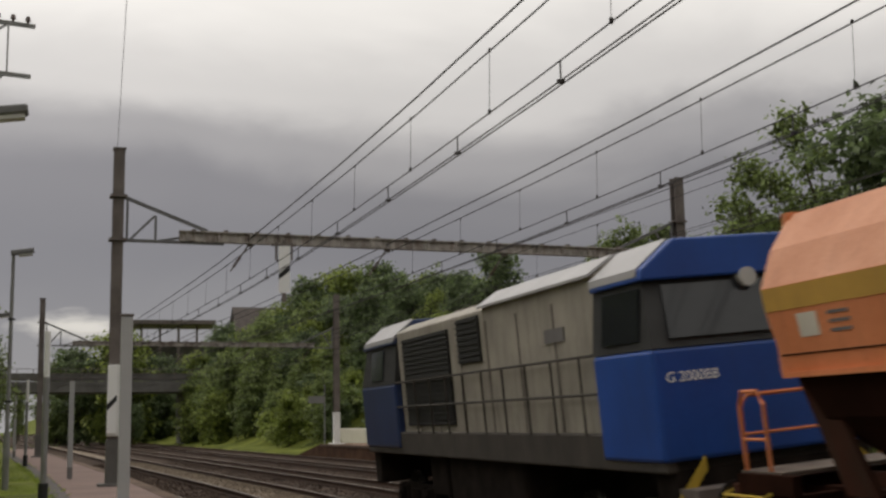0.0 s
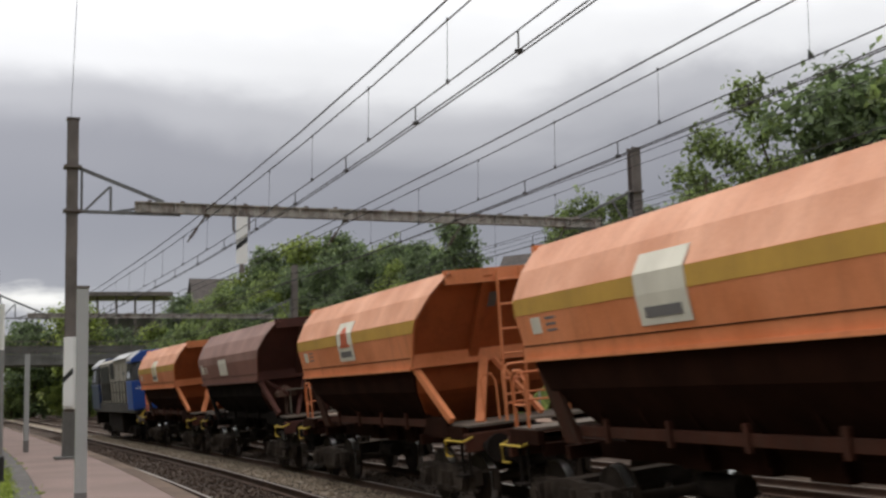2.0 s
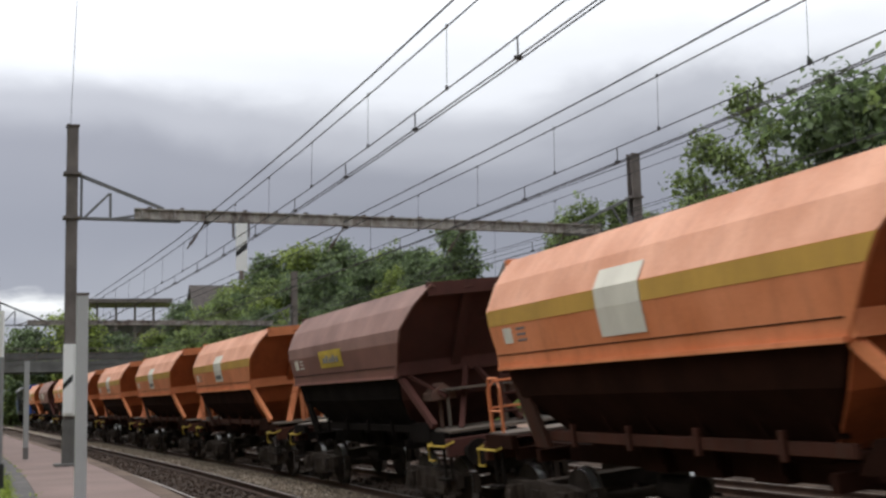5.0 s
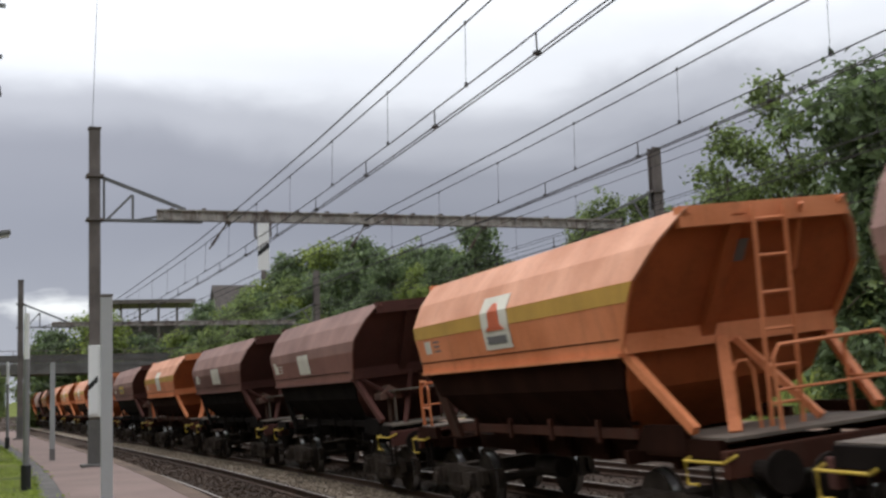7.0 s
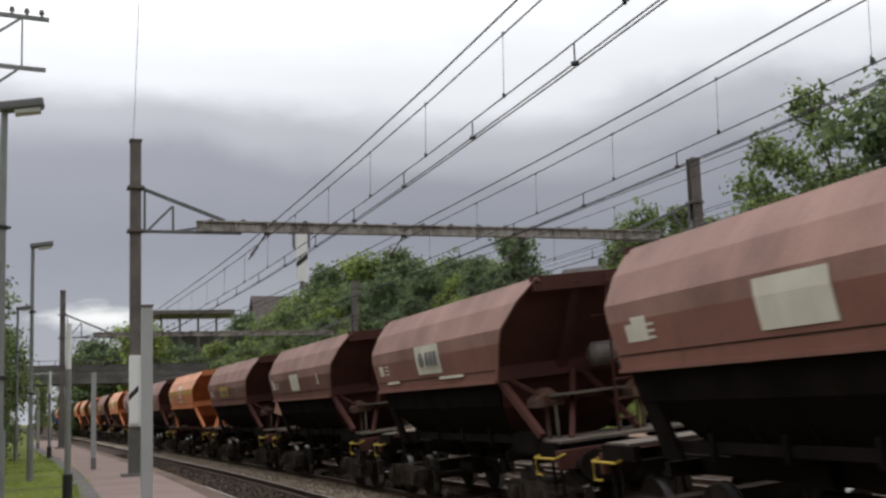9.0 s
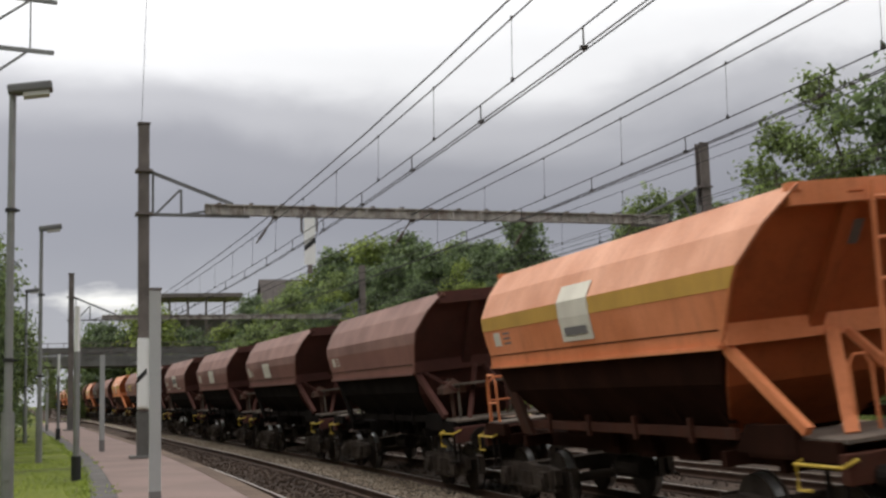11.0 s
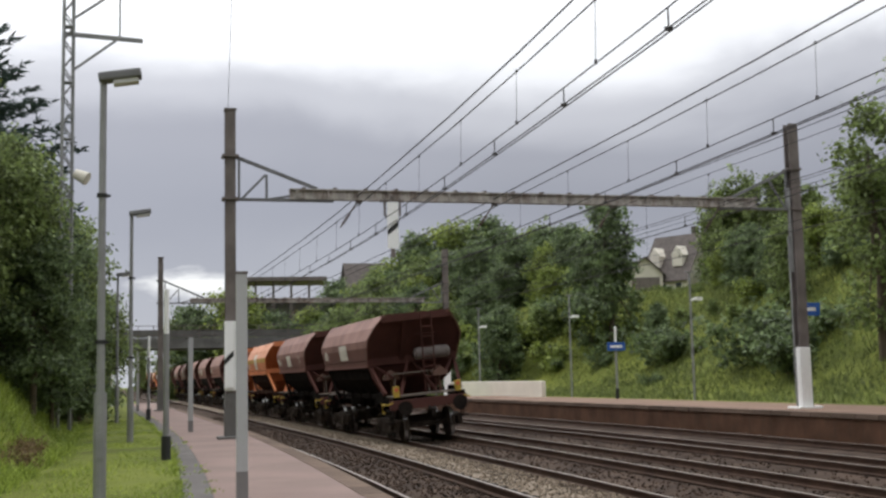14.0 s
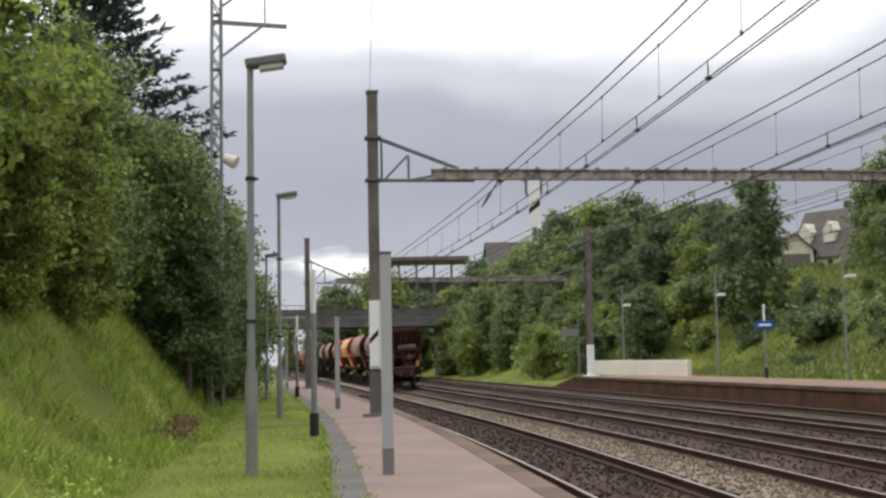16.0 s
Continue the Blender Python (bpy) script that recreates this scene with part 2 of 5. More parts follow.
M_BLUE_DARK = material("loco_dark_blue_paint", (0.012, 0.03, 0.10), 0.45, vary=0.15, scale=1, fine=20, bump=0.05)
M_GREYPAINT = material("loco_grey_paint", (0.33, 0.30, 0.255), 0.6, vary=0.2, scale=1.4, fine=20, bump=0.08, stain=0.7, stain_col=(0.13, 0.11, 0.09))
M_GLASS = material("dark_cab_glass", (0.02, 0.022, 0.025), 0.08, vary=0.1, bump=0)
M_BARK = material("tree_bark", (0.10, 0.075, 0.055), 0.95, vary=0.3, scale=4, fine=30, bump=0.6)
M_LEAF = material("leaves_green", (0.138, 0.17, 0.058), 0.6, vary=0.6, scale=0.9, fine=4, bump=0, tint=(0.19, 0.245, 0.08), random_by="island", trans=0.45)
M_LEAF_DARK = material("leaves_dark", (0.112, 0.155, 0.07), 0.6, vary=0.6, scale=0.9, fine=4, bump=0, tint=(0.14, 0.19, 0.08), random_by="island", trans=0.42)
M_LEAF_LIGHT = material("leaves_light", (0.15, 0.198, 0.046), 0.6, vary=0.55, scale=0.9, fine=4, bump=0, tint=(0.25, 0.305, 0.065), random_by="island", trans=0.4)
M_NEEDLE = material("conifer_needles", (0.034, 0.058, 0.046), 0.7, vary=0.4, scale=0.5, fine=3, bump=0, random_by="island", trans=0.15)
M_CONCRETE = material("bridge_concrete", (0.15, 0.145, 0.14), 0.9, vary=0.25, scale=0.8, fine=15, bump=0.2, stain=0.4, stain_col=(0.1, 0.09, 0.085), spec=0.2)
M_RENDER = material("cream_render", (0.64, 0.60, 0.52), 0.9, vary=0.08, scale=0.6, fine=20, stain=0.2, stain_col=(0.4, 0.36, 0.3))
M_ROOF = material("brown_roof_tile", (0.085, 0.070, 0.064), 0.85, vary=0.3, scale=2, fine=10, bump=0.4)
M_PLATE = material("fresh_white_enamel", (0.93, 0.93, 0.93), 0.4, vary=0.03, scale=2, fine=30)
M_BLUESIGN = material("blue_sign_enamel", (0.02, 0.09, 0.36), 0.4, vary=0.1)
M_LAMPGLASS = material("milky_lamp_glass", (0.5, 0.5, 0.48), 0.3, vary=0.1)

# ---- the line as an arc ----
TH, ARC_R, ARC_END = radians(15.987), 1 / 0.00236, 41.0
UX, UY = -math.sin(TH), math.cos(TH)


def trk(off, s, z=0.0):
    """A point s metres along the line and off metres to its outer side."""
    a = min(s, ARC_END) / ARC_R
    beyond = max(0.0, s - ARC_END)
    rx, ry = UY * math.cos(a) + UX * math.sin(a), -UX * math.cos(a) + UY * math.sin(a)
    x = -UY * ARC_R + (ARC_R + off) * rx - ry * beyond
    y = UX * ARC_R + (ARC_R + off) * ry + rx * beyond
    return Vector((x, y, z))


def turn(s):
    return math.degrees(TH + min(s, ARC_END) / ARC_R)


def on_line(off, s, z=0.0, lean=0.0, extra=0.0):
    p = trk(off, s, z)
    return pose(p.x, p.y, p.z, 0, lean, turn(s) + extra)


# ---- mesh building ----
class Build:
    def __init__(self):
        self.v, self.f = [], []

    def add(self, verts, faces):
        n = len(self.v)
        self.v += [tuple(p) for p in verts]
        self.f += [tuple(n + i for i in q) for q in faces]
        return self

    def box(self, c, size, m=None):
        x, y, z = (d / 2 for d in size)
        vs = [Vector((sx * x, sy * y, sz * z)) for sz in (-1, 1) for sy in (-1, 1) for sx in (-1, 1)]
        vs = [(m @ p if m else p) + Vector(c) for p in vs]
        return self.add(vs, [(0, 2, 3, 1), (4, 5, 7, 6), (0, 1, 5, 4), (2, 6, 7, 3), (0, 4, 6, 2), (1, 3, 7, 5)])

    def tube(self, a, b, r, n=8, r2=None):
        a, b = Vector(a), Vector(b)
        q = (b - a).to_track_quat("Z", "Y")
        r2 = r if r2 is None else r2
        ring = [q @ Vector((math.cos(2 * math.pi * i / n), math.sin(2 * math.pi * i / n), 0)) for i in range(n)]
        vs = [a + d * r for d in ring] + [b + d * r2 for d in ring]
        fs = [(i, (i + 1) % n, n + (i + 1) % n, n + i) for i in range(n)]
        return self.add(vs, fs + [tuple(reversed(range(n))), tuple(range(n, 2 * n))])

    def pipe(self, pts, r, n=6):
        pts = [Vector(p) for p in pts]
        rings = []
        for i, p in enumerate(pts):
            d = (pts[min(i + 1, len(pts) - 1)] - pts[max(i - 1, 0)]).normalized()
            side = d.cross(Vector((0.03, 0.02, 1)) if abs(d.z) < 0.9 else Vector((0.02, 1, 0))).normalized()
            up = side.cross(d)
            rings.append([p + (side * math.cos(2 * math.pi * k / n) + up * math.sin(2 * math.pi * k / n)) * r for k in range(n)])
        return self.loft(rings)

    def beam(self, a, b, w, h):
        a, b = Vector(a), Vector(b)
        d = b - a
        q = d.to_track_quat("Y", "Z").to_matrix()
        return self.box((a + b) / 2, (w, d.length, h), q)

    def loft(self, rings, caps=True, closed=True):
        n = len(rings[0])
        vs = [p for ring in rings for p in ring]
        fs = []
        for k in range(len(rings) - 1):
            for i in range(n if closed else n - 1):
                j = (i + 1) % n
                fs.append((k * n + i, k * n + j, (k + 1) * n + j, (k + 1) * n + i))
        if caps:
            fs += [tuple(reversed(range(n))), tuple(range((len(rings) - 1) * n, len(rings) * n))]
        return self.add(vs, fs)

    def data(self, name, mats, smooth=False):
        me = bpy.data.meshes.new(name)
        me.from_pydata(self.v, [], self.f)
        for m in mats if isinstance(mats, (list, tuple)) else [mats]:
            me.materials.append(m)
        bm = bmesh.new()
        bm.from_mesh(me)
        bmesh.ops.recalc_face_normals(bm, faces=bm.faces)
        bm.to_mesh(me)
        bm.free()
        if smooth:
            me.shade_smooth()
        me.update()
        return me


def part(name, bd, mat, parent, label="", bevel=0.0, smooth=False):
    ob = new(name, bd.data(name, mat, smooth) if isinstance(bd, Build) else bd)
    ob.parent = parent
    if label:
        ob["label"] = label
    if bevel:
        md = ob.modifiers.new("bevel", "BEVEL")
        md.width, md.segments, md.limit_method = bevel, 2, "ANGLE"
    return ob


def thing(name, label, category, m=None, group="", kind=""):
    ob = new(name)
    ob.empty_display_size = 0.3
    if m is not None:
        ob.matrix_world = m
    return tagged(ob, label, category, group, kind)


def sweep(profile, s0, s1, step=2.0, closed=True):
    """A profile of (off, z) drawn along the line."""
    k = max(1, math.ceil((s1 - s0) / step))
    return Build().loft([[trk(o, s0 + (s1 - s0) * i / k, z) for o, z in profile] for i in range(k + 1)], caps=closed, closed=closed)


def structure(name, bd, mat, label="", category="", smooth=False):
    return tagged(new(name, bd.data(name, mat, smooth)), label, category, "", "structure")


# ---- ground ----
TRACKS = [4.19, 8.04, 11.64, 15.24]
RAIL_Z, CANT = -0.45, 0.13
LEAN = -math.degrees(math.atan(CANT / 1.5))


def smooth01(t):
    t = min(1.0, max(0.0, t))
    return t * t * (3 - 2 * t)


def ground_z(s, o):
    """Height of the ground at a place on the line's plan."""
    p = trk(o, s)
    rough = noise.noise(Vector((p.x * 0.13, p.y * 0.13, 0.3))) * 0.5 + noise.noise(Vector((p.x * 0.5, p.y * 0.5, 3.3))) * 0.16
    if o < -0.15:
        d = -o - 2.9
        rise = (2.3 + 0.9 * smooth01((s - 16) / 10)) * smooth01(d / (4.6 - 0.9 * smooth01((s - 14) / 8))) + 1.8 * smooth01((d - 5) / 25)
        dip = -0.22 * math.exp(-((o + 3.1) / 0.5) ** 2) * smooth01((s - 20) / 8)
        return -0.02 + rise + dip + rough * smooth01(d / 3) * 0.8 + 0.02 * rough
    if o < 17.05:
        return -0.8
    start = 23.3 - 5.0 * smooth01((s - 69) / 14)
    d = o - start
    base = 0.27 if s < 70 else 0.27 - 0.6 * smooth01((s - 68) / 6) * (1 - smooth01((o - 17.5) / 4))
    rise = 7.2 * smooth01(d / 15) + 3.2 * smooth01((d - 15) / 60) + 6 * smooth01((d - 60) / 300)
    return base + rise + rough * smooth01(d / 5) * 1.1


OFFS = [-400, -260, -160, -110, -80, -60, -48, -40, -34, -29, -25, -21, -18, -15.5, -13.5, -12, -10.5, -9.2, -8, -7, -6.2, -5.5, -4.9, -4.4, -3.9, -3.5, -3.2, -2.9, -2.6, -2.2, -1.5, -0.8, -0.16, -0.1, 2.3, 17.0, 17.1, 19, 21.4, 22.5, 23.5, 25, 26.5, 28, 29.5, 31, 33, 35, 37, 40, 44, 50, 58, 70, 90, 130, 220, 450, 1000, 2600]
SS = [-600, -450, -350, -260, -180, -120, -80, -50, -30, -18, -8] + [1.5 * i - 2 for i in range(34)] + [50 + 3 * i for i in range(28)] + [136, 145, 156, 170, 190, 215, 250, 300, 370, 460, 600, 800]
ground_bd = Build()
ground_bd.v = [tuple(trk(o, s, ground_z(s, o))) for s in SS for o in OFFS]
NO = len(OFFS)
ground_bd.f = [(i * NO + j, i * NO + j + 1, (i + 1) * NO + j + 1, (i + 1) * NO + j) for i in range(len(SS) - 1) for j in range(NO - 1)]
structure("ground", ground_bd, M_GRASS, "uneven green grass banks on both sides of the railway line", "ground", True)

# trackbed, canted under each track
bed = [(2.35, -0.95), (2.35, -0.66)]
for c in TRACKS:
    bed += [(c - 1.35, -0.625), (c - 0.75, -0.62), (c + 0.75, -0.50), (c + 1.3, -0.50), (c + 1.75, -0.66)]
bed += [(17.0, -0.66), (17.0, -0.95)]
structure("trackbed", sweep(bed, -330, 430, 2.5), M_BALLAST, "dark oily track ballast under four railway tracks", "ballast")
heap = [(5.08, -0.70), (5.12, -0.52), (5.6, -0.50), (6.3, -0.50), (6.75, -0.56), (7.0, -0.70)]
structure("ballast_strip", sweep(heap, -40, 140, 1.0), M_BALLAST_NEW, "pale fresh ballast strip between two tracks", "ballast")

# loose stones: pale ones on the strip, oily dark ones between the rails
def scatter_stones(count, seed, mat, label, place):
    rs = random.Random(seed)
    stones = Build()
    for i in range(count):
        s = 9 + 60 * rs.random() ** 1.5
        o, z = place(rs)
        r = rs.uniform(0.018, 0.042)
        c = trk(o, s, z)
        ax = Vector((rs.gauss(0, 1), rs.gauss(0, 1), rs.gauss(0, 1))).normalized()
        bx = ax.orthogonal().normalized()
        cx = ax.cross(bx)
        k = [rs.uniform(0.7, 1.3) * r for _ in range(6)]
        stones.add([c + ax * k[0], c + bx * k[1], c + cx * k[2], c - ax * k[3], c - bx * k[4], c - cx * k[5]],
                   [(0, 1, 2), (0, 2, 4), (0, 4, 5), (0, 5, 1), (3, 2, 1), (3, 4, 2), (3, 5, 4), (3, 1, 5)])
    sm = bpy.data.meshes.new("ballast_stones")
    sm.from_pydata(stones.v, [], stones.f)
    sm.materials.append(mat)
    tagged(new("ballast_stones", sm), label, "stones", "", "stuff")


def on_strip(rs):
    o = rs.uniform(5.05, 7.05)
    return o, -0.49 - 0.10 * max(0, o - 6.4)


def on_tracks(rs):
    o = rs.choice((rs.uniform(2.5, 5.0), rs.uniform(2.5, 5.0), rs.uniform(7.1, 9.4), rs.uniform(9.4, 13.0)))
    c = min(TRACKS, key=lambda q: abs(q - o))
    d = o - c
    bed_z = -0.62 if d < -0.75 else -0.62 + 0.08 * (d + 0.75) if d < 0.75 else -0.50 if d < 1.3 else -0.58
    return o, bed_z + 0.012


scatter_stones(9000, 4, M_BALLAST_NEW, "pale grey and brown crushed stones lying on the ballast", on_strip)
scatter_stones(16000, 5, M_STONE_DARK, "dark oily crushed stones between the rails", on_tracks)

# ---- near platform ----
structure("platform_near", sweep([(0.2, -0.9), (0.2, 0), (2.06, 0), (2.06, -0.9)], -60, 95, 2), M_PLATFORM, "worn pink-grey platform surface beside the track", "platform")
structure("platform_path", sweep([(-0.3, -0.3), (-0.2, -0.006), (0.197, -0.004), (0.197, -0.3)], -60, 95, 2), M_PATH, "grey asphalt strip along the grass edge of the platform", "path")
edge_near = tagged(new("platform_edge_near"), "brown stone coping along the platform edge", "coping", "", "structure")
part("edge_wall", sweep([(2.064, -0.9), (2.064, -0.09), (2.33, -0.09), (2.33, -0.9)], -60, 95, 2), M_WALL_BROWN, edge_near)

# ---- far platform ----
structure("platform_far", sweep([(17.5, -0.9), (17.5, 0.33), (21.4, 0.33), (21.4, -0.9)], -60, 68, 2), M_FARTOP, "pink-brown surface of the opposite platform", "platform")
structure("platform_far_wall", sweep([(17.03, -0.9), (17.03, 0.20), (17.49, 0.20), (17.49, -0.9)], -60, 68, 2), M_WALL_BROWN, "dark rust-stained wall of the opposite platform", "platform wall")
structure("platform_far_ramp", Build().loft([[trk(o, s, z) for o, z in ((17.03, -0.9), (17.03, top), (21.4, top), (21.4, -0.9))] for s, top in ((68.01, 0.325), (74, -0.5))]), M_WALL_BROWN, "sloping end of the opposite platform", "platform ramp")

# ---- tracks ----
RAIL_PROFILE = [(-0.068, -0.158), (0.068, -0.158), (0.068, -0.146), (0.010, -0.125), (0.010, -0.045), (0.035, -0.035), (0.035, -0.004), (-0.035, -0.004), (-0.035, -0.035), (-0.010, -0.045), (-0.010, -0.125), (-0.068, -0.146)]
tracks = []
for c in TRACKS:
    tr = tagged(new("track"), "curved railway track with rusty rails on wooden sleepers", "railway track", "tracks of the line", "structure")
    tracks.append(tr)
    for side, z in ((-0.75, RAIL_Z), (0.75, RAIL_Z + CANT)):
        rail = part("rail", sweep([(c + side + a, z + b) for a, b in RAIL_PROFILE], -330, 430, 2.5), M_RAIL, tr)
        part("running_surface", sweep([(c + side - 0.030, z - 0.003), (c + side - 0.030, z), (c + side + 0.030, z), (c + side + 0.030, z - 0.003)], -330, 430, 2.5), M_RAILTOP, rail, "polished rail head")
sleeper_me = Build().box((0, 0, 0), (2.6, 0.25, 0.16)).data("sleeper", M_SLEEPER)
rest = Build()
for k, (c, tr) in enumerate(zip(TRACKS, tracks)):
    far_from = 9 + 0.6 * 75
    for i in range(560):
        s = -9 + 0.6 * i
        m = on_line(c, s, RAIL_Z + CANT / 2 - 0.16 - 0.10, LEAN)
        if 9 <= s < far_from:
            ob = new("sleeper", sleeper_me)
            ob.parent = tr
            ob.matrix_basis = m
        else:
            rest.box(m.translation, (2.6, 0.25, 0.16), m.to_3x3())
rest_ob = part("sleepers_beyond", rest, M_SLEEPER, tracks[0])
rest_ob["kind"] = "stuff"
# coping stones on the two platform edges
cop_me = Build().box((0, 0, 0), (0.33, 0.985, 0.09)).data("coping_stone", M_COPING)
for i in range(70):
    ob = new("coping_stone", cop_me)
    ob.parent = edge_near
    ob.matrix_basis = on_line(2.235, 1 + i * 1.0, -0.043)
far_edge = tagged(new("platform_edge_far"), "pale stone coping of the opposite platform", "coping", "", "structure")
cop2_me = Build().box((0, 0, 0), (0.5, 0.985, 0.125)).data("coping_stone", M_COPING)
for i in range(60):
    ob = new("coping_stone", cop2_me)
    ob.parent = far_edge
    ob.matrix_basis = on_line(17.23, 8.5 + i * 1.0, 0.27)


# ---- catenary portals ----
def h_post(bd, p, z0, z1, w=0.28):
    """A rolled H section as one closed loft."""
    h, t, q = w / 2, 0.035, 0.04
    pr = [(-h, -h), (h, -h), (h, -h + t), (q, -h + t), (q, h - t), (h, h - t), (h, h), (-h, h), (-h, h - t), (-q, h - t), (-q, -h + t), (-h, -h + t)]
    bd.loft([[(p[0] + x, p[1] + y, z) for x, y in pr] for z in (z0, z1)])


def stripe_plate(parent, x, y, z0, z1, w):
    pl = part("warning_plate", Build().box((x, y, (z0 + z1) / 2), (w, 0.02, z1 - z0)), M_PLATE, parent, "white plate with a black slanting bar")
    zc = (z0 + z1) / 2 - 0.1
    h = w / 2
    part("slanting_bar", Build().add([(x - h, y - 0.014, zc - 0.19), (x + h, y - 0.014, zc + 0.06), (x + h, y - 0.014, zc + 0.22), (x - h, y - 0.014, zc - 0.03),
                                     (x - h, y - 0.011, zc - 0.19), (x + h, y - 0.011, zc + 0.06), (x + h, y - 0.011, zc + 0.22), (x - h, y - 0.011, zc - 0.03)],
                                    [(0, 1, 2, 3), (4, 7, 6, 5), (0, 4, 5, 1), (1, 5, 6, 2), (2, 6, 7, 3), (3, 7, 4, 0)]), M_BLACK, pl)


def portal(s, off_l, off_r, z_r, top_l, top_r, beam_z, signs):
    """A portal across the tracks; local x runs across the line, the origin at the left mast's foot."""
    ob = thing("catenary_portal", "weathered steel catenary portal with flaking beam across the tracks", "catenary portal", on_line(off_l, s, 0), "catenary portals")
    w = off_r - off_l
    bd = Build()
    h_post(bd, (0, 0), 0.9, top_l)
    part("mast", bd, M_MAST, ob, "brown weathered steel mast")
    part("mast_base", Build().box((0, 0, 0.6), (0.33, 0.33, 1.2)).box((0, 0, 0.03), (0.7, 0.6, 0.08)), M_CONCRETE, ob, "grey concrete mast foot", 0.02)
    part("cap", Build().box((0, 0, top_l + 0.02), (0.33, 0.33, 0.05)), M_MAST, ob)
    bd = Build()
    h_post(bd, (w, 0), z_r + 1.7, top_r, 0.32)
    part("mast", bd, M_MAST, ob, "brown weathered steel mast")
    part("mast_base", Build().box((w, 0, z_r + 0.9), (0.36, 0.36, 1.9)).box((w, 0, z_r + 0.02), (0.8, 0.7, 0.08)), M_WHITE, ob, "white painted mast foot", 0.02)
    b0, b1 = beam_z
    # main box beam with rolled flanges
    xl, xr = 1.62, w - 1.35
    bm_ = Build()
    bm_.box(((xl + xr) / 2, 0, (b0 + b1) / 2), (xr - xl, 0.09, b1 - b0))
    for z in (b0, b1):
        bm_.box(((xl + xr) / 2, 0, z), (xr - xl, 0.22, 0.035))
    n = 16
    for i in range(n + 1):
        x = xl + 0.2 + (xr - xl - 0.4) * i / n
        bm_.box((x, 0, (b0 + b1) / 2), (0.05, 0.2, b1 - b0 - 0.03))
    part("beam", bm_, M_BEAM, ob, "rust-streaked grey painted beam")
    for i in range(n + 1):
        x = xl + 0.2 + (xr - xl - 0.4) * i / n
        part("bolt_plate", Build().box((x + 0.2, 0, b1 + 0.04), (0.10, 0.16, 0.06)), M_MAST, ob)
    # bracket trusses at both ends
    for x0, sgn, reach in ((0.14, 1, 2.25), (w - 0.16, -1, 2.0)):
        zt = top_l - 1.28 if sgn > 0 else b1 + 0.95
        zl = b0 - 0.04
        tb = Build()
        tb.beam((x0, 0, zt), (x0 + sgn * reach, 0, b1 + 0.03), 0.08, 0.09)
        tb.beam((x0, 0, zl), (x0 + sgn * (reach + 0.45), 0, zl), 0.16, 0.07)
        tb.beam((x0 + sgn * 0.10, 0, zl), (x0 + sgn * 0.10, 0, zt - 0.03), 0.06, 0.07)
        if sgn > 0:
            tb.beam((x0 + 0.18, 0, zl + 0.02), (x0 + 0.83, 0, zt - 0.48), 0.05, 0.06)
            tb.beam((x0 + 0.85, 0, zl), (x0 + 0.85, 0, zt - 0.48), 0.06, 0.07)
            tb.beam((x0 + 0.95, 0, zl + 0.02), (x0 + 1.72, 0, zt - 1.02), 0.05, 0.06)
        else:
            tb.beam((x0 - 0.7, 0, zt - 0.35), (x0 - 0.16, 0, zl + 0.05), 0.05, 0.06)
        part("bracket", tb, M_STEELGREY, ob, "dark grey triangular bracket")
        for zc in (zt, zl):
            part("collar", Build().box((x0 - sgn * 0.14, 0, zc), (0.44, 0.42, 0.07)), M_MAST, ob)
    # hangers with insulators under the beam, one for each wire
    for c in WIRES:
        x = c - off_l - 0.1
        hb = Build()
        hb.tube((x + 0.1, 0, b0), (x - 0.42, 0.05, b0 - 0.78), 0.022).box((x + 0.1, 0, b0 - 0.05), (0.16, 0.1, 0.1))
        hg = part("hanger", hb, M_MAST, ob)
        ib = Build()
        for k in range(4):
            z = b0 - 0.42 - 0.07 * k
            ib.tube((x - 0.18 - 0.047 * k, 0.03, z), (x - 0.20 - 0.047 * k, 0.03, z - 0.03), 0.06, 10, 0.035)
        part("insulator", ib, M_INSUL, hg)
    if signs:
        stripe_plate(ob, 4.5, -0.16, b0 - 1.38, b0 - 0.06, 0.32)
        part("sign_hanger", Build().box((4.5, -0.13, b0 - 0.75), (0.12, 0.04, 1.75)).box((4.28, -0.1, b0 - 0.2), (0.05, 0.05, 0.5)).box((4.72, -0.1, b0 - 0.2), (0.05, 0.05, 0.5)).box((4.5, -0.1, b0 - 0.03), (0.7, 0.06, 0.06)), M_MAST, ob)
        part("painted_band", Build().box((0, -0.1, 2.2), (0.32, 0.24, 1.85)), M_WHITE, ob, "white painted band on the mast", 0.01)
        stripe_plate(ob, -0.06, -0.26, 1.35, 3.1, 0.24)
        part("conduit", Build().tube((w - 0.32, -0.1, z_r), (w - 0.32, -0.1, 5.6), 0.035).tube((w - 0.24, -0.1, 4.5), (w - 0.24, -0.1, 7.1), 0.05), M_GALV, ob)
    return ob


WIRES = [5.0, 9.0, 12.7, 16.2]
portal(32.0, 1.44, 18.78, 0.33, 8.92, 9.15, (6.50, 6.76), True)
portal(67.1, 1.15, 17.75, 0.33, 8.5, 9.15, (6.0, 6.22), False)

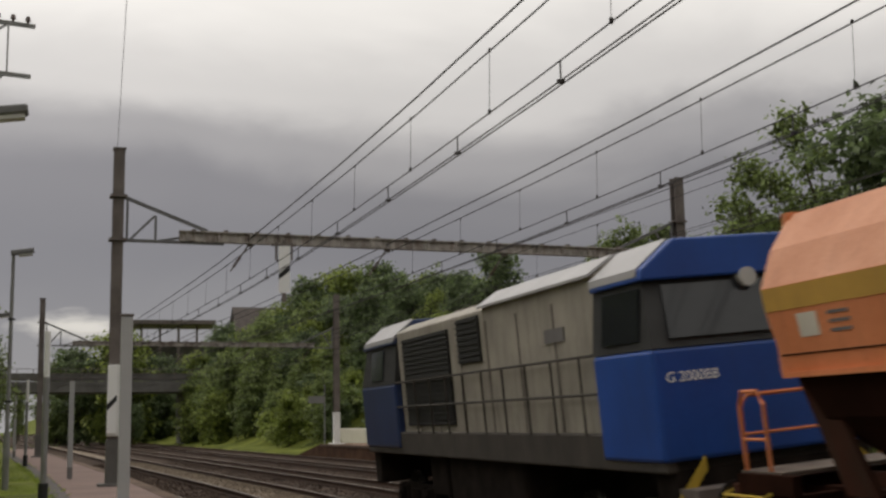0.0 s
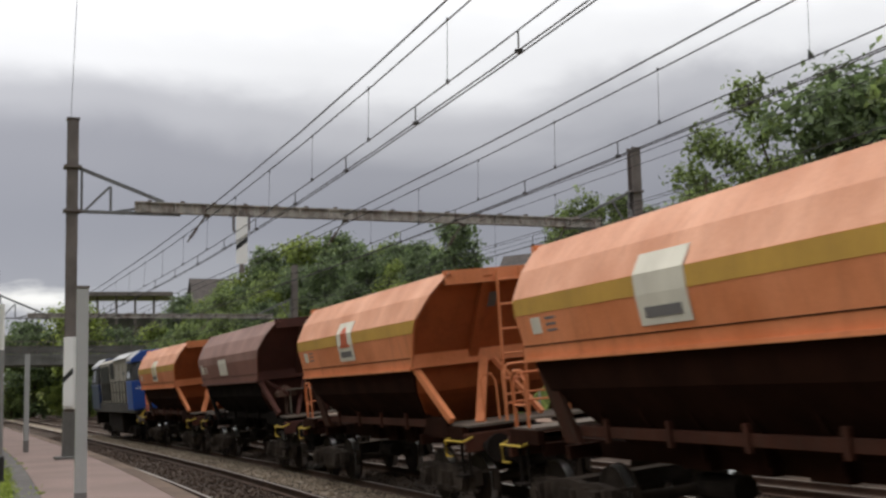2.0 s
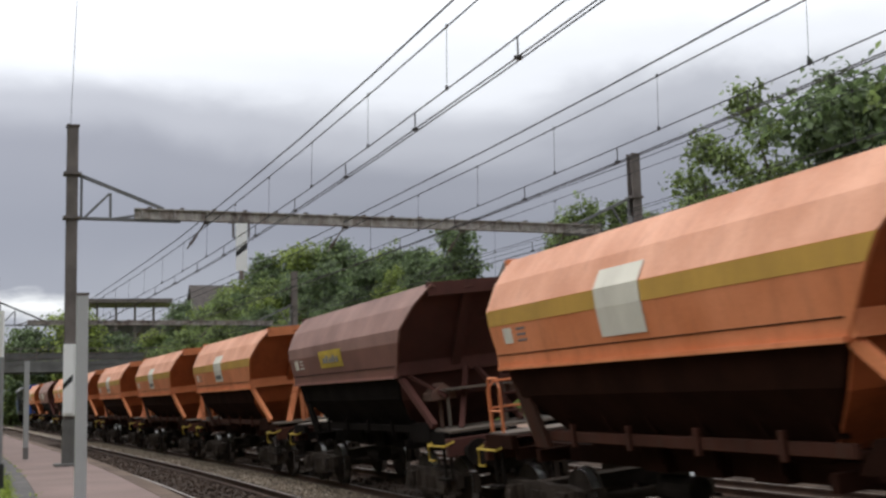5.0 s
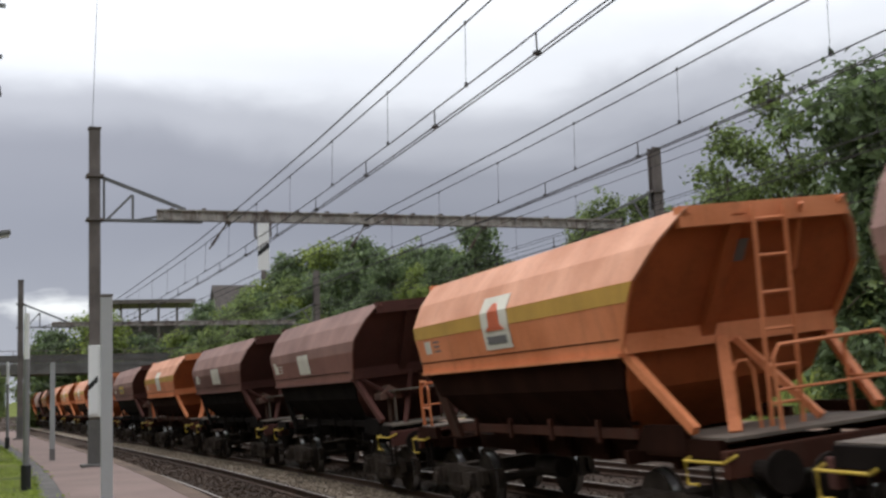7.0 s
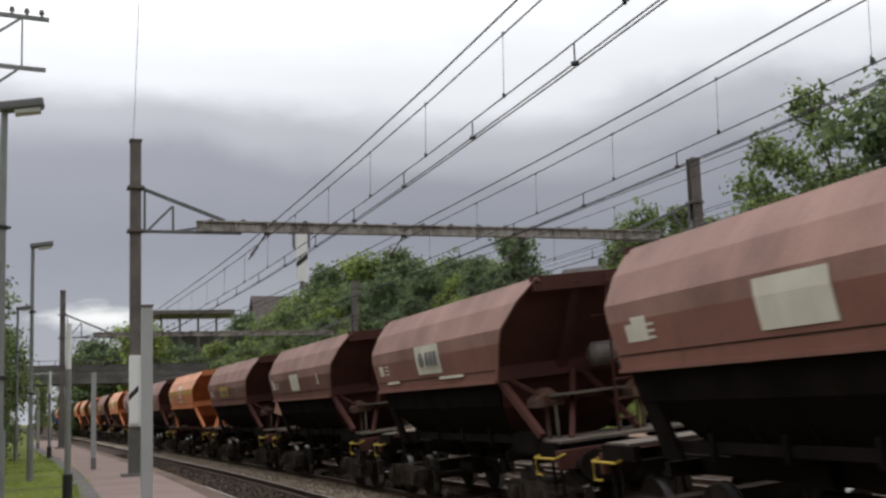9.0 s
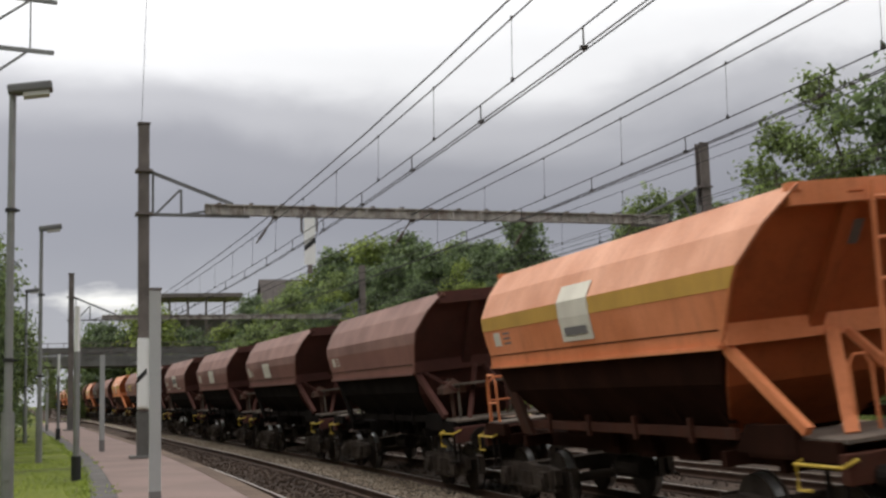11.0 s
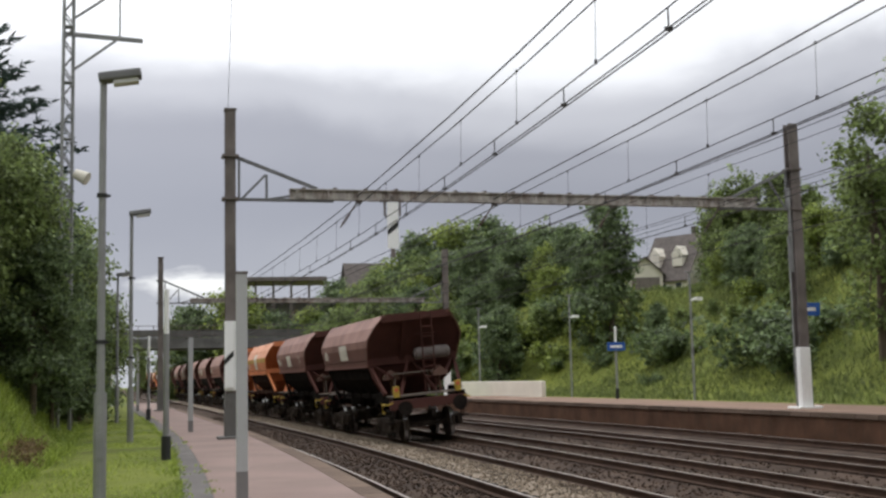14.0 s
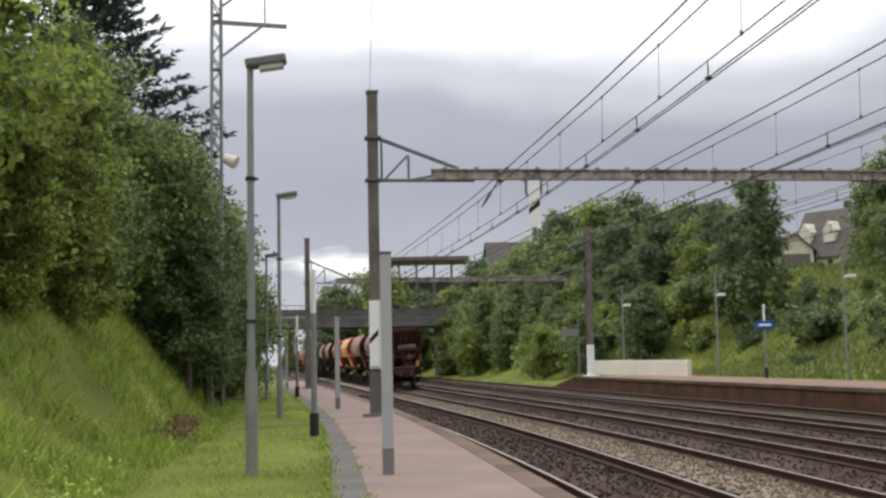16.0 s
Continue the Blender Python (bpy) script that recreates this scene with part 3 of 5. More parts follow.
# ---- overhead wires ----
for c in WIRES:
    ow = thing("overhead_line", "dark compound overhead line with feeder, messenger and twin contact wires", "overhead wire", None, "overhead lines")
    for nm, o, z, r in (("feeder_wire", c - 0.04, 6.60, 0.015), ("messenger_wire", c + 0.02, 6.38, 0.012), ("auxiliary_wire", c, 5.50, 0.010), ("contact_wire", c - 0.025, 5.25, 0.010), ("contact_wire", c + 0.035, 5.245, 0.010)):
        wb = Build()
        n = 46
        pts = []
        for i in range(n + 1):
            s = -45 + 220 * i / n
            dz = 0
            if nm == "feeder_wire" or nm == "messenger_wire":
                dz = 0.06 * (((s + 4 - 32) % 35) / 35 - 0.5) ** 2 * 4 - 0.04
            pts.append(trk(o, s, z + dz))
        wb.pipe(pts, r if c < 10 else r * 0.65, 5)
        part(nm, wb, M_WIRE, ow)
    db = Build()
    for i in range(26):
        s = -4 + 3.6 * i + (1.4 if c > 6 else 0)
        db.tube(trk(c + 0.02, s, 6.36), trk(c, s, 5.5), 0.0045, 4)
        db.box(trk(c, s, 5.52), (0.04, 0.04, 0.06)).box(trk(c + 0.02, s, 6.36), (0.03, 0.04, 0.05))
        db.tube(trk(c, s + 1.3, 5.5), trk(c, s + 1.3, 5.25), 0.01, 4)
        db.box(trk(c, s + 1.3, 5.26), (0.09, 0.06, 0.04))
    part("dropper", db, M_WIRE, ow)["kind"] = "stuff"
wire = thing("guy_wire", "thin wire from the mast head towards the camera side", "wire")
part("strand", Build().pipe([trk(1.38, 32, 8.9), trk(0.7, 20, 9.6), trk(-0.3, 4, 11.2)], 0.006, 4), M_WIRE, wire)


# ---- platform furniture ----
def platform_lamp(off, s, h, z0=0.0, face=0.0):
    ob = thing("street_lamp", "grey galvanised platform lamp post with a flat angled head", "lamp", on_line(off, s, z0, 0, face), "platform lamps")
    part("post", Build().tube((0, 0, -0.2), (0, 0, 1.4), 0.085, 12).tube((0, 0, 1.4), (0, 0, h), 0.055, 12, 0.045), M_GALV, ob)
    part("door_box", Build().box((0, -0.08, 0.7), (0.09, 0.05, 0.35)), M_GALV, ob)
    for z in (h * 0.36, h * 0.71):
        part("clamp_band", Build().tube((0, 0, z), (0, 0, z + 0.05), 0.075, 12).box((0.08, 0, z + 0.025), (0.06, 0.03, 0.03)), M_BLACK, ob)
    m = Matrix.Rotation(radians(-9), 3, "Y")
    hd = part("lamp_head", Build().box((0.22, 0, h + 0.05), (0.58, 0.26, 0.13), m), M_STEELGREY, ob, "dark grey lamp housing", 0.03)
    part("diffuser", Build().box((0.30, 0, h - 0.03), (0.34, 0.2, 0.06), m), M_LAMPGLASS, hd, "milky lamp glass")
    return ob


platform_lamp(-1.28, 16.4, 5.69)
platform_lamp(-1.15, 32.3, 6.05)
platform_lamp(-1.38, 48.97, 5.9)
for o, s in ((23.0, 60.6), (23.05, 46.7), (21.5, 72.36)):
    lp = thing("street_lamp", "slim grey lamp post with a small white lamp head", "lamp", on_line(o, s, 0.3), "far platform lamps")
    part("post", Build().tube((0, 0, -0.1), (0, 0, 5.6), 0.06, 8, 0.045), M_GALV, lp)
    part("lamp_head", Build().tube((0, 0, 4.35), (0.28, -0.1, 4.45), 0.05).box((0.33, -0.1, 4.42), (0.3, 0.25, 0.14)), M_WHITE, lp, "white lamp head")
    part("top_bracket", Build().box((0, 0, 5.62), (0.4, 0.1, 0.05)), M_GALV, lp)


def grey_post(off, s, h):
    ob = thing("marker_post", "plain light grey post with a darker foot on the platform", "post", on_line(off, s, 0), "grey platform posts")
    part("shaft", Build().box((0, 0, h / 2 + 0.15), (0.145, 0.145, h - 0.3)), M_GREYPOST, ob, bevel=0.008)
    part("foot", Build().box((0, 0, 0.16), (0.15, 0.15, 0.36)), M_GREYFOOT, ob, "darker grey foot")
    part("cap", Build().box((0, 0, h + 0.02), (0.16, 0.16, 0.03)), M_TANKGREY, ob)
    return ob


M_GREYPOST = material("light_grey_paint", (0.40, 0.40, 0.41), 0.65, vary=0.06, scale=1.5, fine=20, stain=0.15, stain_col=(0.25, 0.24, 0.23))
M_GREYFOOT = material("dull_grey_paint", (0.19, 0.18, 0.18), 0.8, vary=0.15, scale=2)
grey_post(0.55, 15.7, 2.92)
grey_post(0.70, 37.4, 2.92)
grey_post(-0.02, 68.04, 3.3)


def sign_post(off, s, z0, h, blue, face=0.0):
    ob = thing("station_sign", "grey post with black foot, white top" + (" and small blue sign" if blue else " beside the path"), "station sign", on_line(off, s, z0, 0, face), "station signs")
    part("post", Build().tube((0, 0, 0.3), (0, 0, h - 0.9), 0.06, 10), M_GALV, ob)
    part("post_top", Build().tube((0, 0, h - 0.9), (0, 0, h), 0.055, 10), M_WHITE, ob, "white post top")
    part("foot", Build().tube((0, 0, -0.1), (0, 0, 0.45), 0.095, 12), M_BLACK, ob, "black foot sleeve")
    if blue:
        pl = part("name_plate", Build().box((0, -0.08, h - 1.0), (0.9, 0.04, 0.42)), M_BLUESIGN, ob, "blue enamel name plate", 0.01)
        part("lettering_bar", Build().box((0, -0.105, h - 1.0), (0.6, 0.008, 0.12)), M_WHITE, pl)
    return ob


sign_post(-0.4, 24.4, 0, 3.4, False)
sign_post(-0.07, 51.1, 0, 3.5, False)
sign_post(22.35, 53.21, 0.33, 3.5, True, -10)
sign_post(19.9, 33.4, 0.33, 4.1, True, -10)

fw = thing("garden_wall", "low cream rendered wall behind the far platform", "wall", on_line(20.93, 70.43, 0.3))
part("wall_body", Build().box((0, -2.3, 0.42), (0.25, 17.2, 0.95)), M_RENDER, fw, bevel=0.03)
box_ = thing("signal_cabinet", "small grey lineside plate on a thin post", "lineside plate", on_line(17.19, 67.67, 0.33))
part("post", Build().tube((0, 0, 0), (0, 0, 3.5), 0.04), M_GALV, box_)
part("plate", Build().box((-0.5, 0, 2.6), (0.95, 0.06, 0.42)), M_GALV, box_)

# ---- lattice mast with cross arms behind the near trees ----
tw = thing("lattice_mast", "tall slender lattice mast with cross arms and insulators", "lattice mast", on_line(-3.2, 41.99, 2.0, 0, 8))
TWH, a_, z = 17.0, 0.19, 0.0
for sx in (-1, 1):
    for sy in (-1, 1):
        part("leg", Build().beam((sx * a_, sy * a_, -2), (sx * a_ * 0.8, sy * a_ * 0.8, TWH), 0.06, 0.06), M_GALV, tw)
k = 0
while z < TWH - 0.5:
    z2 = z + 0.5
    for q in (-1, 1):
        sg = 1 if k % 2 else -1
        part("brace", Build().beam((-sg * a_ * 0.92, q * a_ * 0.92, z), (sg * a_ * 0.92, q * a_ * 0.92, z2), 0.045, 0.045), M_GALV, tw)
        part("brace", Build().beam((q * a_ * 0.92, -sg * a_ * 0.92, z), (q * a_ * 0.92, sg * a_ * 0.92, z2), 0.045, 0.045), M_GALV, tw)
    if k % 4 == 0:
        part("stay_plate", Build().box((0, 0, z), (2 * a_, 2 * a_, 0.04)), M_GALV, tw)
    z, k = z2, k + 1
for z, reach in ((11.75, 2.6), (13.6, 2.7)):
    ar = part("cross_arm", Build().box((reach / 2 - 0.12, 0, z), (reach + 0.14, 0.12, 0.14)).beam((0.2, 0, z - 1.25), (reach * 0.62, 0, z - 0.08), 0.08, 0.08), M_GALV, tw)
    if z > 12:
        for i in range(5):
            x = 0.4 + i * 0.5
            part("insulator", Build().tube((x, 0, z + 0.06), (x, 0, z + 0.17), 0.04, 8).tube((x, 0, z + 0.17), (x, 0, z + 0.32), 0.10, 10, 0.07), M_INSUL, ar)
part("tie_rod", Build().tube((1.75, 0, 11.8), (1.75, 0, 13.6), 0.03), M_GALV, tw)
part("loudspeaker", Build().tube((0.25, -0.3, 6.75), (0.62, -0.5, 6.55), 0.17, 14, 0.24), M_LABEL, tw, "cream horn loudspeaker")

wf = thing("lineside_signal", "white painted lineside signal equipment with a cabinet", "signal", on_line(-1.28, 84.02, 0))
part("frame_tubes", Build().pipe([(-0.75, 0, 2.2), (-0.75, 0, 3.6), (0.75, 0, 3.6), (0.75, 0, 2.2)], 0.13), M_WHITE, wf)
part("post", Build().tube((0, 0, -0.4), (0, 0, 4.3), 0.08), M_WHITE, wf)
part("cabinet", Build().box((-0.9, 1.0, 0.9), (0.9, 0.7, 2.2)), M_WHITE, wf, "white lineside cabinet")

# ---- road bridge across the line ----
br = thing("road_bridge", "grey concrete road bridge over the tracks with a railing", "bridge", on_line(7.0, 124, 0, 0, 0))
part("deck", Build().box((-2.5, 0, 5.35), (49, 7, 0.75)), M_CONCRETE, br, "dark concrete deck")
part("parapet_beam", Build().box((-2.5, -3.4, 5.85), (49, 0.3, 0.35)), M_CONCRETE, br)
rb = Build()
for i in range(33):
    rb.box((-26.5 + i * 1.5, -3.4, 6.6), (0.07, 0.07, 1.3))
for z in (6.35, 6.8, 7.25):
    rb.box((-2.5, -3.4, z), (49, 0.05, 0.06))
part("railing", rb, M_TANKGREY, br)
part("parapet_panel", Build().box((-2.5, -3.33, 6.45), (49, 0.05, 0.75)), M_CONCRETE, br, "dark solid parapet panel")
for x in (-8.5, 11.2):
    part("pier", Build().box((x, 0, 2.1), (0.9, 6.2, 6.0)), M_CONCRETE, br)
part("abutment", Build().loft([[(12, y, -0.8), (23, y, -0.8), (23, y, 5.0), (18, y, 5.0)] for y in (-3.6, 3.6)]), M_CONCRETE, br, "sloped abutment")
part("abutment", Build().loft([[(-14, y, -0.8), (-26, y, -0.8), (-26, y, 5.0), (-17, y, 5.0)] for y in (-3.6, 3.6)]), M_CONCRETE, br)


# ---- houses on the hill ----
def house(m, w, d, h, rh, label, wall=None, roof=None, dormers=0, chim=True):
    ob = thing("house", label, "house", m, "houses on the hill")
    part("wall", Build().loft([[(x, y, z) for x, y in ((-w / 2, -d / 2), (w / 2, -d / 2), (w / 2, d / 2), (-w / 2, d / 2))] for z in (-6.0, h)]).add(
        [(-w / 2, -d / 2, h), (-w / 2, d / 2, h), (-w / 2, 0, h + rh), (w / 2, -d / 2, h), (w / 2, d / 2, h), (w / 2, 0, h + rh)], [(0, 1, 2), (3, 5, 4)]), wall or M_RENDER, ob)
    o, t = 0.4, 0.18
    for sg in (-1, 1):
        a0, a1 = Vector((0, sg * (d / 2 + o), h - o * rh / (d / 2))), Vector((0, 0, h + rh))
        rf = part("roof", Build().loft([[(x, a0.y, a0.z), (x, a1.y, a1.z), (x, a1.y, a1.z + t), (x, a0.y, a0.z + t)] for x in (-w / 2 - o, w / 2 + o)]), roof or M_ROOF, ob, "brown tiled roof slope")
        if sg < 0:
            for i in range(dormers):
                x = -w / 2 + w * (i + 0.5) / dormers
                zb = h + rh * 0.28
                part("dormer", Build().box((x, -d / 4, zb + 0.6), (1.5, d / 3, 1.4)).add(
                    [(x - 0.9, -d / 2 + 0.6, zb + 1.3), (x + 0.9, -d / 2 + 0.6, zb + 1.3), (x, -d / 2 + 0.6, zb + 2.5), (x, 0, zb + 2.5), (x - 0.9, 0, zb + 1.3), (x + 0.9, 0, zb + 1.3)],
                    [(0, 1, 2), (0, 2, 3, 4), (1, 5, 3, 2), (3, 5, 4), (0, 4, 5, 1)]), M_RENDER, rf, "white gabled dormer")
    if chim:
        part("chimney", Build().box((w * 0.3, 0.4, h + rh + 0.3), (0.6, 0.6, 1.6)), M_ROOF, ob)
    for i in range(3):
        x = -w / 2 + w * (i + 0.5) / 3
        wi = part("window", Build().box((x, -d / 2 - 0.03, h * 0.5), (1.0, 0.08, 1.3)), M_WHITE, ob)
        part("pane", Build().box((x, -d / 2 - 0.075, h * 0.5), (0.84, 0.02, 1.14)), M_GLASS, wi)
    return ob


def at_place(x, y, z, rz):
    return pose(x, y, z, 0, 0, rz)


house(at_place(16.9, 152.7, 10.8, -42), 7.0, 7.6, 2.6, 5.6, "white rendered house with brown roof and pointed dormers", dormers=2)
low = house(at_place(11.7, 152, 10.6, -84), 6.0, 4.4, 3.4, 2.0, "low cream house with a shallow roof among the trees", chim=False)
part("garage_door", Build().box((3.02, 0, 0.6), (0.08, 3.6, 4.6)), M_TANKGREY, low, "dark timber porch front")
house(at_place(-23.7, 150, 11.3, 20), 5.5, 6, 1.6, 3.4, "house with a steep brown roof among the hill trees", chim=False)
flat = thing("flat_roof_building", "long open building with a flat grey roof on columns", "building", at_place(-38.6, 165.6, 12.5, 14))
part("back_wall", Build().box((0, 3.0, -3.2), (13.0, 0.3, 8.0)), M_CONCRETE, flat)
for i in range(6):
    part("column", Build().box((-6.2 + i * 2.5, -3.2, -1.8), (0.3, 0.3, 9.6)), M_TANKGREY, flat)
part("roof", Build().box((-0.2, 0, 3.3), (13.0, 9, 0.55)), M_TANKGREY, flat, "thick grey flat roof")


# ---- trees and shrubs ----
def leaf_mesh(name, lobes, count, size, mat, seed, hollow=0.3, simple=False):
    """Leaves scattered in the shells of overlapping lobes, thinned by noise for gaps."""
    rg = np.random.default_rng(seed)
    lobes = np.array(lobes, float)
    wgt = lobes[:, 3] ** 2
    idx = rg.choice(len(lobes), count, p=wgt / wgt.sum())
    d = rg.normal(size=(count, 3))
    d /= np.linalg.norm(d, axis=1)[:, None]
    rad = lobes[idx, 3] * (hollow + (1.15 - hollow) * rg.random(count) ** 0.75)
    wob = 1 + 0.22 * np.sin(d[:, 0] * 5 + idx) * np.cos(d[:, 2] * 6 + idx * 1.7) + 0.10 * np.sin(d[:, 1] * 13 + idx * 2.1)
    p = lobes[idx, :3] + d * (rad * wob)[:, None] * np.array([1, 1, 0.9])
    # gather most leaves into sprays
    n_c = max(40, count // 26)
    pick = rg.integers(0, n_c, count)
    spray = p[pick] + rg.normal(size=(count, 3)) * np.array([1, 1, 0.55]) * (0.16 + size * 1.1)
    loose = rg.random(count) < 0.22
    p = np.where(loose[:, None], p, spray)
    d = np.where(loose[:, None], d, d[pick])
    f = np.sin(p[:, 0] * 1.9 + seed) + np.sin(p[:, 1] * 2.3 + 1.3) + np.sin(p[:, 2] * 2.1 + 0.7)
    keep = f > -1.2
    p, d = p[keep], d[keep]
    n = len(p)
    nrm = d * 0.7 + rg.normal(size=(n, 3)) * 0.75 + np.array([0, 0, 0.45])
    nrm /= np.linalg.norm(nrm, axis=1)[:, None]
    t = np.cross(nrm, rg.normal(size=(n, 3)))
    t /= np.linalg.norm(t, axis=1)[:, None]
    b = np.cross(nrm, t)
    sz = size * rg.uniform(0.6, 1.5, n)[:, None]
    fold = nrm * sz * 0.22
    if simple:
        v = np.stack([p - t * sz - b * sz * 0.5, p + t * sz - b * sz * 0.4 + fold, p + b * sz * 0.9], 1).reshape(-1, 3)
        me = bpy.data.meshes.new(name)
        me.from_pydata(v, [], np.arange(3 * n).reshape(-1, 3))
        me.materials.append(mat)
        return me
    v = np.stack([p - t * sz, p - b * sz * 0.55 + fold, p + t * sz, p + b * sz * 0.55 + fold], 1).reshape(-1, 3)
    me = bpy.data.meshes.new(name)
    q = np.arange(n)[:, None] * 4
    me.from_pydata(v, [], np.concatenate([q + [0, 1, 2], q + [0, 2, 3]]))
    me.materials.append(mat)
    return me


def trunk_build(h, r, seed, limbs):
    rr = random.Random(seed)
    bd = Build()
    pts = [Vector((0, 0, -3.6))]
    for i in range(1, 6):
        pts.append(Vector((rr.uniform(-0.12, 0.12) * i * 0.5, rr.uniform(-0.12, 0.12) * i * 0.5, h * 0.8 * i / 5)))
    for i in range(5):
        bd.tube(pts[i], pts[i + 1], r * (1 - 0.17 * i), 9, r * (1 - 0.17 * (i + 1)))
    for q in limbs:
        base = pts[2].lerp(pts[4], rr.random())
        tip = base.lerp(Vector(q[:3]), 0.85)
        mid = base.lerp(tip, 0.5) + Vector((0, 0, 0.25))
        bd.tube(base, mid, r * 0.38, 6, r * 0.25)
        bd.tube(mid, tip, r * 0.25, 6, r * 0.08)
    return bd


def tree_proto(seed, h, spread, n_lobes, count, size, mat, label, bare=0.3, simple=True):
    rr = random.Random(seed)
    lobes = []
    for i in range(n_lobes):
        t = (i + 0.5) / n_lobes
        zz = h * (bare + (1 - bare) * t) - spread * 0.2
        w = spread * (1 - abs(t - 0.4) ** 1.6 * 1.25) * 0.75
        a = i * 2.4 + rr.uniform(-0.5, 0.5)
        lobes.append((math.cos(a) * w * rr.uniform(0.35, 0.9), math.sin(a) * w * rr.uniform(0.35, 0.9), zz, spread * rr.uniform(0.22, 0.42)))
    lobes.append((0, 0, h * 0.62, spread * 0.55))
    lobes.append((rr.uniform(-0.4, 0.4), rr.uniform(-0.4, 0.4), h - spread * 0.3, spread * 0.34))
    ob = thing("tree", label, "tree", pose(0, 0, 0))
    part("trunk", trunk_build(h, 0.02 * h + 0.04, seed, lobes[:9]), M_BARK, ob)
    part("crown", leaf_mesh("crown", lobes, count, size, mat, seed, simple=simple), None, ob)
    return ob


def bush_proto(seed, h, w, count, size, mat, label):
    rr = random.Random(seed)
    lobes = [(rr.uniform(-w, w) * 0.6, rr.uniform(-w, w) * 0.6, h * rr.uniform(0.2, 0.72), h * rr.uniform(0.25, 0.42)) for _ in range(9)]
    ob = thing("bush", label, "bush", pose(0, 0, 0))
    part("stems", trunk_build(h * 0.7, 0.05, seed, lobes[:7]), M_BARK, ob)
    part("foliage", leaf_mesh("foliage", lobes, count, size, mat, seed, simple=True), None, ob)
    return ob


L_GREEN, L_DARK, L_LIGHT = "leafy green broadleaf tree on the railway bank", "dark green leafy tree on the railway bank", "light yellow-green leafy tree on the bank"
P_TREES = [
    tree_proto(11, 9.0, 3.8, 30, 11000, 0.135, M_LEAF, L_GREEN, 0.12),
    tree_proto(12, 8.0, 3.5, 30, 11000, 0.135, M_LEAF_DARK, L_DARK, 0.12),
    tree_proto(13, 7.0, 3.4, 28, 10000, 0.13, M_LEAF_LIGHT, L_LIGHT, 0.12),
    tree_proto(14, 10.5, 2.3, 30, 9000, 0.125, M_LEAF, "tall slim birch-like tree on the bank", 0.15),
    tree_proto(15, 9.5, 2.7, 22, 7500, 0.13, M_LEAF_DARK, "tall dark slender tree standing over the grass slope", 0.05),
]
P_BUSH = [
    bush_proto(21, 2.6, 2.0, 2300, 0.125, M_LEAF, "dense green bush on the slope"),
    bush_proto(22, 2.0, 1.9, 2200, 0.115, M_LEAF_LIGHT, "light green bramble bush on the slope"),
    bush_proto(23, 2.8, 2.2, 2300, 0.125, M_LEAF_DARK, "dark green bush on the slope"),
]
used = set()


def plant(proto, off, s, k=1.0, rz=0.0, z=None, group="", low=True):
    zz = ground_z(s, off) if z is None else z
    p = trk(off, s, zz - 0.15)
    # low growth only on the slope below the house
    az, dist = math.degrees(math.atan2(-p.x, p.y)), math.hypot(p.x, p.y)
    if low and -8.2 < az < -2.0 and 42 < dist < 146 and off > 24.5:
        room = 1.5 + dist * 0.062 - zz
        k = min(k, max(0.18, room / (2.6 if "bush" in proto.name else 9.0)))
    m = pose(p.x, p.y, p.z, 0, 0, rz) @ Matrix.Diagonal((k, k, k * (0.92 + 0.16 * ((off * 7.3 + s * 3.1) % 1)), 1))
    if proto.name not in used:
        used.add(proto.name)
        proto.matrix_world = m
        ob = proto
    else:
        ob = copy_thing(proto, Matrix.Identity(4))
        ob.matrix_basis = m
    tagged(ob, group=group)
    return ob


rt = random.Random(77)


def bearing(off, s):
    p = trk(off, s)
    return math.degrees(math.atan2(-p.x, p.y)), math.hypot(p.x, p.y)


# woods on the right bank, leaving the view to the house open
for s0, s1, o0, o1, n, kmin, kmax in ((72, 120, 24, 34, 40, 0.42, 0.68), (66, 122, 32, 48, 46, 0.55, 0.8), (78, 120, 18.8, 24, 22, 0.38, 0.55), (125, 230, 18, 70, 40, 0.7, 1.05), (52, 72, 29, 36, 10, 0.4, 0.6)):
    for i in range(n):
        o, s = rt.uniform(o0, o1), s0 + (s1 - s0) * (i + rt.random()) / n
        az, dist = bearing(o, s)
        k = rt.uniform(kmin, kmax)
        if -8.0 < az < -2.6:
            continue
        plant(rt.choice(P_TREES[:3]), o, s, k, rt.uniform(0, 360), None, "trees on the far bank")
# trees round the house and on the slope beside the far mast
for o, s, k, pr in ((25.5, 14.0, 1.3, 0), (30.0, 64.0, 0.86, 1), (31.0, 66.0, 0.8, 1),
                    (40.0, 66.0, 0.66, 3), (38.5, 61.0, 0.6, 0), (37.0, 56.0, 0.4, 2), (42.0, 60.0, 0.75, 0), (68.0, 104.0, 0.9, 1), (64.0, 112.0, 0.8, 0), (36.0, 50.0, 0.45, 3), (35.0, 44.0, 0.5, 0), (60, 80, 1.0, 0), (64, 88, 1.0, 1)):
    plant(P_TREES[pr], o, s, k, rt.uniform(0, 360), None, "trees on the far bank")
for i in range(50):
    o, s = rt.uniform(25.5, 36), rt.uniform(28, 84)
    if s < 70 and o < 31.5:
        continue
    plant(rt.choice(P_BUSH), o, s, rt.uniform(0.35, 0.85) if s < 66 else rt.uniform(0.7, 1.2), rt.uniform(0, 360), None, "bushes on the far bank")
for o, s, k in ((27.5, 49.0, 1.0), (28.5, 47.5, 1.15), (27.0, 45.5, 0.9), (28.5, 60.0, 1.0), (26.5, 32.0, 1.2), (25.5, 30.0, 1.1), (25.0, 27.0, 1.2)):
    plant(P_BUSH[2], o, s, k, rt.uniform(0, 360), None, "bushes on the far bank")
